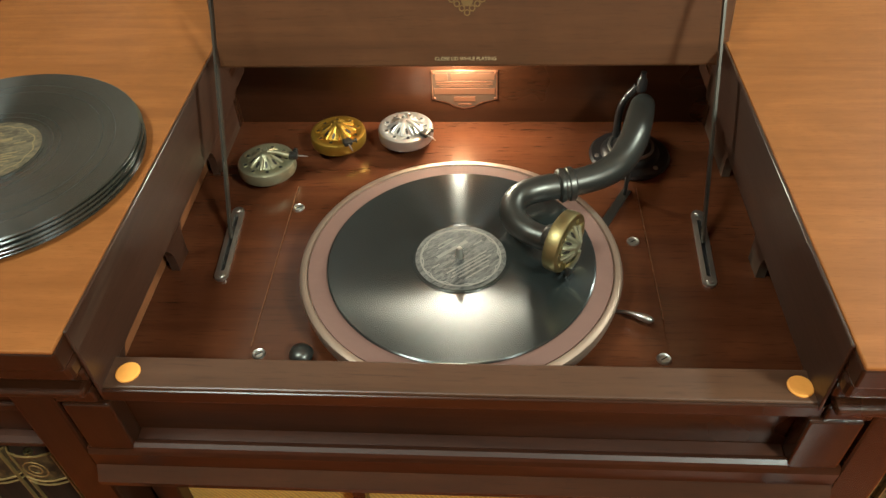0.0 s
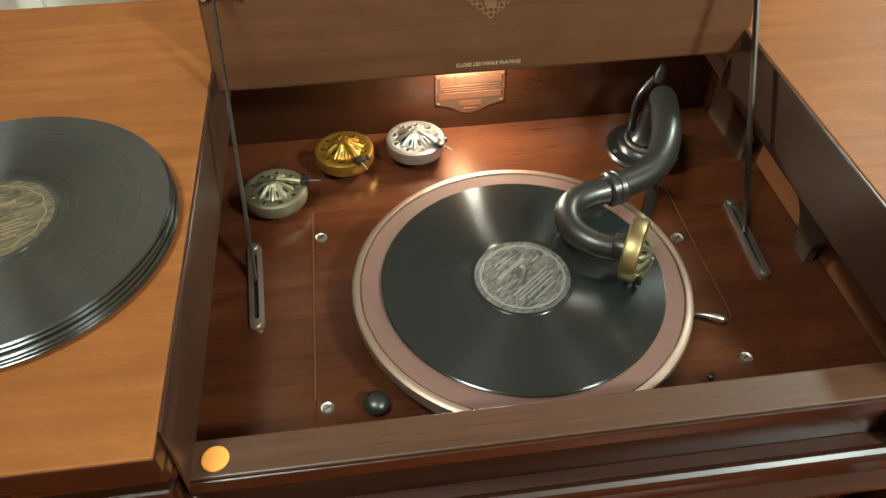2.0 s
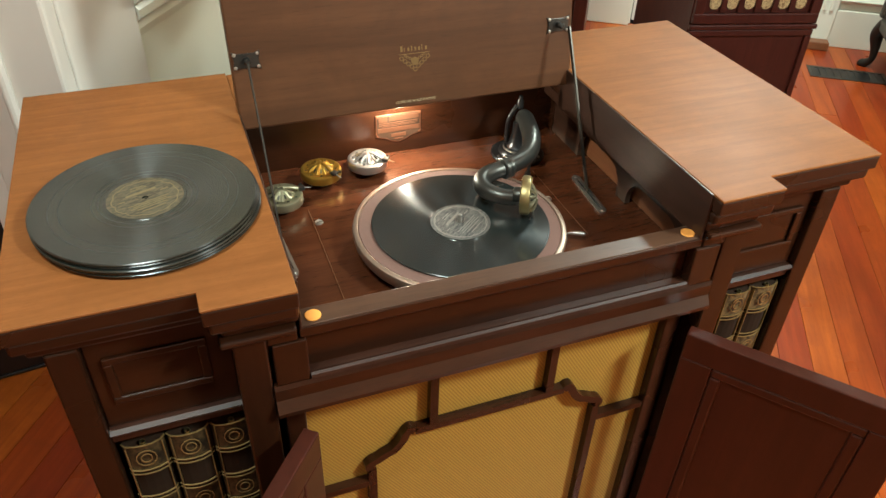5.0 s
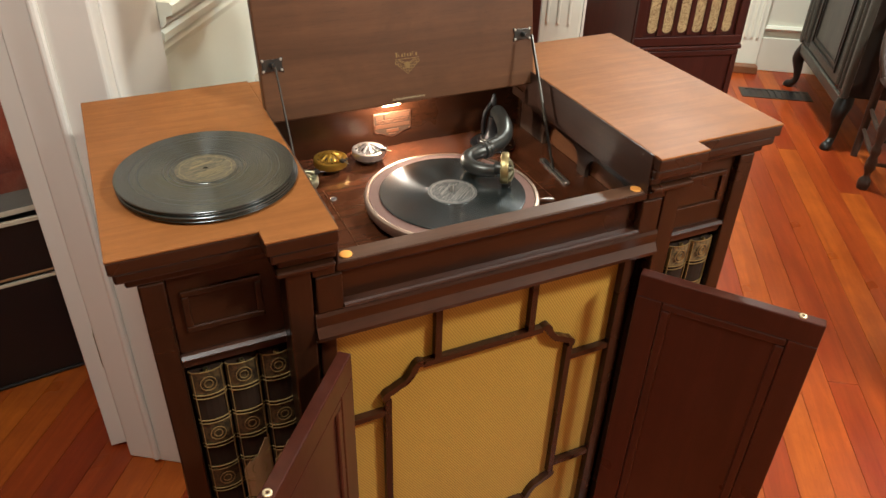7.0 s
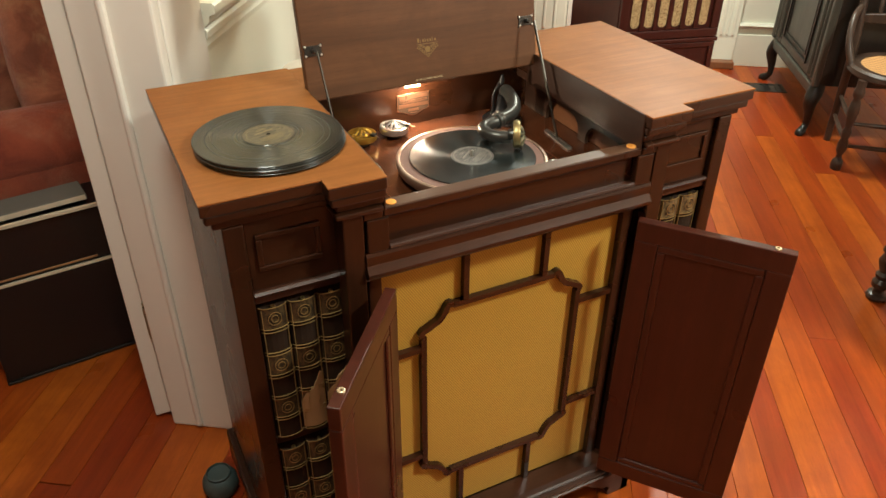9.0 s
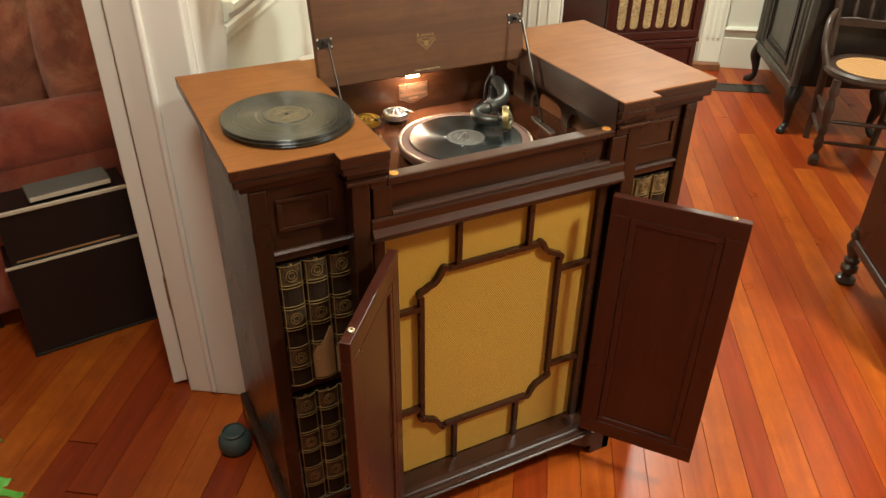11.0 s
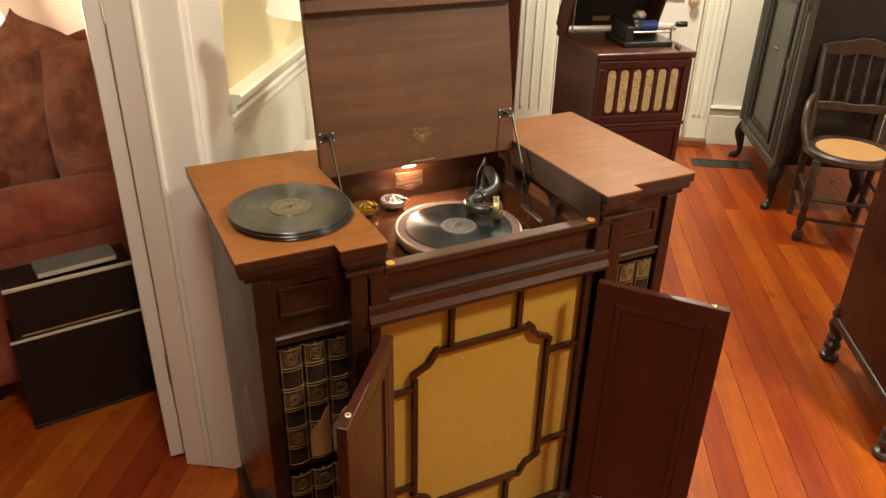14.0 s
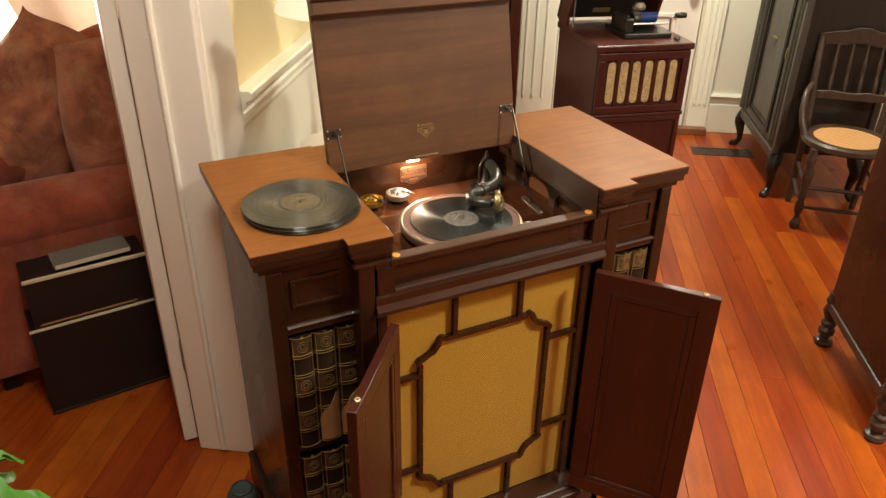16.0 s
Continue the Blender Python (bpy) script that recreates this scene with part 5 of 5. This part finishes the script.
# ---- cane chair ----
def cane_chair():
    th = thing("cane_chair", "dark spindle-back chair with round cane seat", "chair", ROOM @ pose(1.765, 2.16, 0, 0, 0, -9) @ Matrix.Diagonal((1, 1, 0.918, 1)))
    R = 0.205
    part("seat_rim", lathe([(R * 0.80, 0.475), (R, 0.468), (R * 1.06, 0.480), (R * 1.05, 0.502), (R * 0.98, 0.512), (R * 0.80, 0.508)], 48, None, True), CHAIRWOOD, th, "", True)
    part("cane_seat", lathe([(0, 0.495), (R * 0.5, 0.497), (R * 0.86, 0.507), (R * 0.86, 0.503), (0, 0.490)], 48), CANE, th, "woven cane seat", True)
    for sx in (-1, 1):
        part("front_leg", turn_bm(turned_leg(0.475, 0.022), Matrix.Translation((sx * 0.17, -0.14, 0))), CHAIRWOOD, th, "", True)
        part("back_post", tube([(sx * 0.165, 0.20, 0.0, 0.016), (sx * 0.17, 0.18, 0.30, 0.019), (sx * 0.175, 0.17, 0.50, 0.020), (sx * 0.185, 0.20, 0.75, 0.018), (sx * 0.19, 0.25, 0.985, 0.016)], 12), CHAIRWOOD, th, "", True)
        part("arm_brace", tube([(sx * 0.185, 0.20, 0.74, 0.014), (sx * 0.222, 0.12, 0.70, 0.016), (sx * 0.232, 0.04, 0.60, 0.016), (sx * 0.205, 0.0, 0.50, 0.018)], 10), CHAIRWOOD, th, "", True)
        for z in (0.16, 0.27):
            part("side_stretcher", tube([(sx * 0.17, -0.14, z, 0.008), (sx * 0.172, 0.02, z, 0.011), (sx * 0.168, 0.185, z, 0.008)], 10), CHAIRWOOD, th, "", True)
    for z in (0.13, 0.25):
        part("front_stretcher", tube([(-0.17, -0.14, z, 0.008), (0, -0.14, z, 0.012), (0.17, -0.14, z, 0.008)], 10), CHAIRWOOD, th, "", True)
    top = []
    for k in range(13):
        s = -1 + k / 6
        top.append((s * 0.205, 1.035 - 0.035 * s * s + (0.012 if abs(s) < 0.3 else 0)))
    o = top + [(x, z - 0.085 + 0.03 * (x / 0.205) ** 2) for x, z in top[::-1]]
    part("crest_rail", turn_bm(prism(o, -0.010, 0.010, 0.003), Matrix.Translation((0, 0.252, 0)) @ Matrix.Rotation(radians(90), 4, "X")), CHAIRWOOD, th)
    part("lower_rail", turn_bm(prism([(-0.178, 0.66), (0.178, 0.66), (0.178, 0.70), (0.09, 0.708), (0, 0.70), (-0.09, 0.708), (-0.178, 0.70)], -0.009, 0.009, 0.003), Matrix.Translation((0, 0.19, 0)) @ Matrix.Rotation(radians(90), 4, "X")), CHAIRWOOD, th)
    for k in range(4):
        x = -0.105 + 0.07 * k
        part("spindle", tube([(x, 0.192, 0.695, 0.006), (x, 0.205, 0.75, 0.010), (x, 0.218, 0.80, 0.0065), (x, 0.226, 0.85, 0.010), (x, 0.235, 0.90, 0.006), (x, 0.25, 0.97, 0.006)], 8), CHAIRWOOD, th, "", True)


cane_chair()


# ---- tall dark cabinet on turned feet ----
def tall_cabinet():
    th = thing("tall_cabinet", "dark brown wooden cabinet on turned feet", "cabinet", ROOM @ pose(1.38, 0.40, 0))
    W, D = 0.60, 0.50
    part("body", box(0.012, D, 0.03, W - 0.015, 0.20, 1.20, 0.004), MAHOGANY_Z, th)
    part("side_board", box(0.0, 0.0115, 0.03, W - 0.015, 0.205, 1.195, 0.002), MAHOGANY_Z, th)
    part("base_rail", box(-0.006, D + 0.006, 0.02, W - 0.005, 0.165, 0.1995, 0.006), CHAIRWOOD, th)
    part("top", box(-0.02, D + 0.02, 0.01, W + 0.005, 1.2005, 1.23, 0.006), MAHOGANY_Y, th)
    part("keyhole_plate", box(-0.003, -0.0002, 0.27, 0.33, 0.62, 0.635, 0.001), STEEL, th)
    for x in (0.02, D - 0.02):
        for y in (0.03, W - 0.015):
            part("foot", turn_bm(turned_leg(0.235, 0.030), Matrix.Translation((x, y, 0))), CHAIRWOOD, th, "", True)


tall_cabinet()

# ---- floor register ----
reg = thing("floor_register", "dark metal floor register", "floor register", ROOM @ pose(1.41, 3.10, 0))
part("frame", frame_bars(-0.19, 0.19, -0.07, 0.07, 0.018, -0.004, -0.0, 0.001), IRON, reg)
for ob in reg.children:
    ob.data.transform(Matrix.Rotation(radians(-90), 4, "X"))
part("duct", box(-0.172, 0.172, -0.052, 0.052, 0.0003, 0.001, 0), BLACK, reg)
for k in range(10):
    part("slat", box(-0.171 + 0.0345 * k, -0.171 + 0.0345 * k + 0.016, -0.052, 0.052, 0.0012, 0.0035, 0.0005), IRON, reg)

# ---- red bookcase behind ----
bc = thing("red_bookcase", "dark red wooden glazed bookcase", "bookcase", ROOM @ pose(-0.555, 2.75, 0))
part("body", frame_bars(0.0, 0.62, 0.0, 1.62, 0.06, 0.0, 0.34, 0.004), REDWOOD, bc)
part("back", box(0.06, 0.56, 0.31, 0.33, 0.06, 1.56, 0), REDWOOD, bc)
for z in (0.45, 0.82, 1.18):
    part("shelf", box(0.0605, 0.5595, 0.03, 0.3095, z, z + 0.02, 0.001), REDWOOD, bc)
part("door_stile", box(0.29, 0.33, -0.012, -0.0005, 0.06, 1.56, 0.003), REDWOOD, bc)
part("top", box(-0.02, 0.64, -0.02, 0.36, 1.6205, 1.66, 0.006), REDWOOD, bc)
random.seed(21)
for z in (0.47, 0.84, 1.20):
    x = 0.07
    while x < 0.52:
        w = random.uniform(0.02, 0.045)
        bk = part("book", box(x, x + w - 0.002, 0.06, 0.25, z + 0.0005, z + random.uniform(0.2, 0.3), 0.002), random.choice((LEATHER, GREYBOOK, RED_PLUSH, PAGES)))
        bk.matrix_world = ROOM @ pose(-0.555, 2.75, 0)
        tagged(bk, "old cloth-bound book standing on the bookcase shelf", "book", "books on the shelves")
        x += w

# ---- side table with lamp and jar, behind the cabinet ----
st = thing("side_table", "dark wooden side table against the hall wall", "table", ROOM @ pose(-0.655, 0.32, 0))
part("tabletop", box(0.0, 0.42, 0.0, 0.62, 0.72, 0.745, 0.004), CHAIRWOOD, st)
for x in (0.03, 0.35):
    for y in (0.03, 0.57):
        part("leg", turn_bm(turned_leg(0.72, 0.020), Matrix.Translation((x, y, 0))), CHAIRWOOD, st, "", True)
jar = thing("white_jar", "white glazed round jar on the side table", "jar", ROOM @ pose(-0.510, 0.62, 0.7455))
part("jar_body", lathe([(0, 0), (0.055, 0), (0.078, 0.03), (0.085, 0.08), (0.084, 0.125), (0, 0.125)], 32), WHITE, jar, "", True)
part("jar_lid", lathe([(0, 0.1255), (0.086, 0.1255), (0.086, 0.134), (0.074, 0.146), (0.045, 0.156), (0, 0.159)], 32), WHITE, jar, "", True)
tl = thing("table_lamp", "lit table lamp with a cream bell shade", "lamp", ROOM @ pose(-0.40, 0.41, 0.7455) @ Matrix.Diagonal((0.92, 0.92, 1.19, 1)))
part("lamp_base", lathe([(0, 0), (0.07, 0), (0.07, 0.015), (0.03, 0.03), (0.045, 0.12), (0.05, 0.20), (0.02, 0.30), (0.012, 0.36), (0.008, 0.62), (0, 0.63)], 28), BRASS, tl, "", True)
part("shade", lathe([(0.180, 0.515), (0.172, 0.535), (0.150, 0.60), (0.125, 0.68), (0.105, 0.76), (0.095, 0.80), (0.092, 0.80), (0.102, 0.76), (0.122, 0.68), (0.147, 0.60), (0.169, 0.535), (0.177, 0.515)], 40, None, True), SHADE, tl, "pleated cream shade", True)

# framed picture above the chair rail
pic = thing("picture_frame", "dark framed pale picture on the yellow wall", "picture", ROOM @ Matrix.Translation((-0.6745, 0, 0)))
bm = frame_bars(0.336, 0.740, 1.447, 1.960, 0.022, -0.022, -0.0003, 0.003)
bm.transform(Matrix(((0, -1, 0, 0), (1, 0, 0, 0), (0, 0, 1, 0), (0, 0, 0, 1))))
part("frame", bm, EBONY, pic)
part("mount", box(0.0005, 0.010, 0.358, 0.718, 1.469, 1.938, 0), PAGES, pic, "pale paper mount")

# flowers on the side table
vase = thing("flower_vase", "pale vase of pink and white flowers on the side table", "vase", ROOM @ pose(-0.325, 0.80, 0.7455))
part("vase_body", lathe([(0, 0), (0.040, 0), (0.045, 0.01), (0.062, 0.09), (0.050, 0.18), (0.030, 0.25), (0.036, 0.30), (0.033, 0.30), (0.027, 0.25), (0, 0.24)], 28), WHITE, vase, "", True)
random.seed(31)
for k in range(13):
    a, r = 2.4 * k, 0.020 + 0.0072 * k
    tip = Vector((r * math.cos(a), r * math.sin(a), 0.635 - 0.0085 * k))
    part("stem", tube([(0, 0, 0.25, 0.002), (tip.x * 0.4, tip.y * 0.4, 0.42, 0.002), (tip.x, tip.y, tip.z, 0.002)], 6, 3), LEAF, vase)
    bm = bmesh.new()
    for j in range(11):
        pt = 2.4 * j
        lean = 20 + 62 * j / 10
        petal = lathe([(0, 0), (0.010, 0.010), (0.013, 0.022), (0.008, 0.033), (0, 0.036)], 8, Matrix.Diagonal((1, 0.22, 1, 1)))
        join(bm, turn_bm(petal, Matrix.Translation(tip) @ Matrix.Rotation(pt, 4, "Z") @ Matrix.Rotation(radians(lean), 4, "X")))
    part("blossom", bm, PETALPINK if k % 3 == 0 else PETALWHITE, vase, "pink blossom" if k % 3 == 0 else "white blossom", True)

# ---- sofa room ----
chest = thing("black_record_shelf", "low black shelf unit with pale edged boards", "shelf", pose(-1.090, 0.905, 0, 0, 0, 6.5))
part("lower_box", box(0.0, 0.40, 0.0, 0.17, 0.012, 0.3395, 0.003), BLACK, chest)
part("lower_edge", box(-0.002, 0.40, -0.004, 0.004, 0.340, 0.348, 0.001), PAGES, chest, "pale board edge")
part("upper_box", box(0.018, 0.40, 0.006, 0.17, 0.3485, 0.5215, 0.002), BLACK, chest)
part("upper_edge", box(0.016, 0.40, -0.006, 0.005, 0.522, 0.5325, 0.001), PAGES, chest, "pale board edge")
part("inner_edge", box(0.035, 0.34, 0.001, 0.0055, 0.356, 0.362, 0.001), TAN, chest, "worn inner board edge")
part("bottom_rail", box(-0.004, 0.402, -0.005, 0.172, 0.001, 0.0115, 0.003), BLACK, chest)
bk = thing("grey_book", "flat grey cloth book on the black shelf", "book", pose(-0.975, 0.935, 0.534, 0, 0, 9))
part("cover", box(0, 0.24, 0, 0.10, 0, 0.020, 0.003), GREYBOOK, bk)
part("page_block", box(0.004, 0.236, -0.002, -0.0003, 0.004, 0.018, 0), PAGES, bk)


def soft(w, d, h, seg=14, puff=0.5, seed=0):
    """A stuffed cushion: swollen in the middle, drawn in at its corners, lightly creased."""
    bm = bmesh.new()
    grid = {}
    for side in (1, -1):
        for i in range(seg + 1):
            for j in range(seg + 1):
                a, b = -1 + 2 * i / seg, -1 + 2 * j / seg
                rim = max(abs(a), abs(b)) >= 1
                if rim and side < 0:
                    grid[side, i, j] = grid[1, i, j]
                    continue
                t = (max(0, 1 - a * a) * max(0, 1 - b * b)) ** puff
                n = (noise.noise(Vector((a * 1.7 + seed, b * 1.7, side + seed))) * 0.30 + noise.noise(Vector((a * 5 + seed, b * 3, side))) * 0.14) * t
                grid[side, i, j] = bm.verts.new((a * w / 2 * (0.90 + 0.16 * (1 - b * b) + 0.10 * abs(b) ** 8), side * d / 2 * (t + n), b * h / 2 * (0.90 + 0.16 * (1 - a * a) + 0.10 * abs(a) ** 8)))
        for i in range(seg):
            for j in range(seg):
                q = [grid[side, i, j], grid[side, i + 1, j], grid[side, i + 1, j + 1], grid[side, i, j + 1]]
                try:
                    bm.faces.new(q if side > 0 else q[::-1])
                except ValueError:
                    pass
    return bm


sofa = thing("sofa", "rust red plush sofa with rolled arm", "sofa", pose(-0.98, 1.10, 0, 0, 0, 8))
part("arm_roll", tube([(-0.30, 0.10, 0.63, 0.10), (-0.28, 0.10, 0.63, 0.11), (0.0, 0.10, 0.632, 0.112), (0.30, 0.10, 0.63, 0.11), (0.55, 0.10, 0.63, 0.10)], 20, 6), RED_PLUSH, sofa, "", True)
part("arm_front", box(-0.28, 0.53, 0.0, 0.20, 0.08, 0.63, 0.02), RED_PLUSH, sofa)
part("seat_base", box(-0.28, 0.53, 0.2005, 1.22, 0.08, 0.32, 0.03), RED_PLUSH, sofa)
part("seat_cushion", box(-0.27, 0.34, 0.21, 1.20, 0.3205, 0.52, 0.05), RED_PLUSH, sofa)
part("backrest", box(0.345, 0.55, 0.2105, 1.22, 0.3205, 0.70, 0.06), RED_PLUSH, sofa)
for x in (-0.26, 0.45):
    for y in (0.05, 1.12):
        part("foot", box(x, x + 0.06, y, y + 0.05, 0, 0.0795, 0.004), EBONY, sofa)
random.seed(5)
for x, y, z, w, h, rx, ry, rz, mat, lab, sd in ((-0.612, 1.40, 0.845, 0.48, 0.58, -12, 3, 5, BROWN_PLUSH, "brown patterned plush scatter cushion leaning on the sofa", 1),
                                               (-0.925, 1.70, 0.825, 0.46, 0.64, -8, 38, -6, BROWN_PLUSH, "brown plush scatter cushion standing behind another", 4),
                                               (-0.60, 1.96, 0.80, 0.46, 0.56, 0, 0, 30, RED_PLUSH, "rust red plush scatter cushion on the sofa", 7),
                                               (-1.10, 1.72, 0.72, 0.36, 0.42, -15, 20, 10, RED_PLUSH, "rust red plush scatter cushion on the sofa", 9)):
    cu = thing("scatter_cushion", lab, "cushion", pose(x, y, z, rx, ry, rz), "sofa cushions")
    part("cover", soft(w, 0.27, h, 28, 0.42, sd), mat, cu, "", True)
thr = thing("crumpled_throw", "crumpled grey and cream patterned throw on the sofa", "throw", pose(-1.02, 1.40, 0.521) @ Matrix.Diagonal((0.55, 0.75, 1.1, 1)))
bm = bmesh.new()
bmesh.ops.create_grid(bm, x_segments=40, y_segments=24, size=0.5)
for v in bm.verts:
    a, b = v.co.x * 0.9, v.co.y * 0.36
    hgt = max(0, 1 - (a / 0.45) ** 2) * max(0, 1 - (b / 0.18) ** 2)
    v.co = Vector((a, b, 0.004 + hgt ** 0.6 * (0.085 + 0.055 * noise.noise(Vector((a * 11, b * 11, 3))) + 0.018 * noise.noise(Vector((a * 26, b * 26, 5))))))
THROW = label_material("patterned_throw", (0.10, 0.075, 0.055), (0.48, 0.42, 0.34))
part("fabric", bm, THROW, thr, "", True)
fl = thing("sofa_lamp", "lit lamp with white shade behind the sofa", "lamp", pose(-1.13, 2.36, 0) @ Matrix.Diagonal((1, 1, 0.83, 1)))
part("lamp_stand", lathe([(0, 0), (0.14, 0), (0.14, 0.02), (0.02, 0.04), (0.012, 0.06), (0.012, 1.25), (0, 1.25)], 20), BRASS, fl, "", True)
part("shade", lathe([(0.20, 1.18), (0.12, 1.46), (0.118, 1.46), (0.198, 1.18)], 32, None, True), SOFASHADE, fl, "white shade", True)


# ---- leafy pot plant beside the walk ----
def leaf_mesh(length, width, droop):
    bm = bmesh.new()
    n = 16
    rows = []
    for k in range(n + 1):
        s = k / n
        w = width * math.sin(math.pi * min(1, s ** 0.85)) ** 0.7 * (1 - 0.10 * math.sin(s * 25) ** 2) + 0.0005
        x, z = length * s, droop * (0.5 * s - s * s)
        row = [bm.verts.new((x, side * w * 0.5, z + abs(side) * w * 0.14 + 0.008 * abs(side) * math.sin(s * 21 + side * 2))) for side in (-1, -0.5, 0, 0.5, 1)]
        rows.append(row)
    for a, b in zip(rows, rows[1:]):
        for j in range(4):
            bm.faces.new((a[j], a[j + 1], b[j + 1], b[j]))
    return bm


stand = thing("plant_stand", "dark turned wooden plant stand", "plant stand", pose(-1.050, -0.65, 0.0) @ Matrix.Diagonal((1, 1, 1.11, 1)))
part("column", turn_bm(turned_leg(0.58, 0.035), Matrix.Identity(4)), CHAIRWOOD, stand, "", True)
part("stand_top", lathe([(0, 0.5805), (0.13, 0.5805), (0.135, 0.59), (0.13, 0.60), (0, 0.60)], 28), CHAIRWOOD, stand, "", True)
part("stand_foot", lathe([(0.04, 0.0), (0.14, 0.0), (0.14, 0.015), (0.06, 0.03), (0.04, 0.03)], 28, None, True), CHAIRWOOD, stand, "", True)
plant = thing("pot_plant", "bright green leafy plant in a pot", "plant", pose(-1.050, -0.65, 0.6665))
part("pot", lathe([(0, 0), (0.08, 0), (0.105, 0.14), (0.11, 0.16), (0.105, 0.17), (0.095, 0.165), (0.09, 0.15), (0, 0.14)], 28), GREYBOOK, plant, "", True)
part("stem", tube([(0, 0, 0.14, 0.010), (0.01, 0.01, 0.28, 0.008), (0, 0.0, 0.43, 0.004)], 10), LEAF, plant, "", True)
random.seed(12)
for k in range(30):
    z = 0.20 + 0.23 * k / 29
    L = random.uniform(0.085, 0.135)
    bm = leaf_mesh(L, random.uniform(0.050, 0.085), random.uniform(0.06, 0.16))
    bm.transform(Matrix.Translation((0, 0, z)) @ Matrix.Rotation(radians(137.5 * k + random.uniform(-15, 15)), 4, "Z") @ Matrix.Rotation(radians(random.uniform(-45, 5)), 4, "Y"))
    part("leaf", bm, LEAF, plant, "", True)
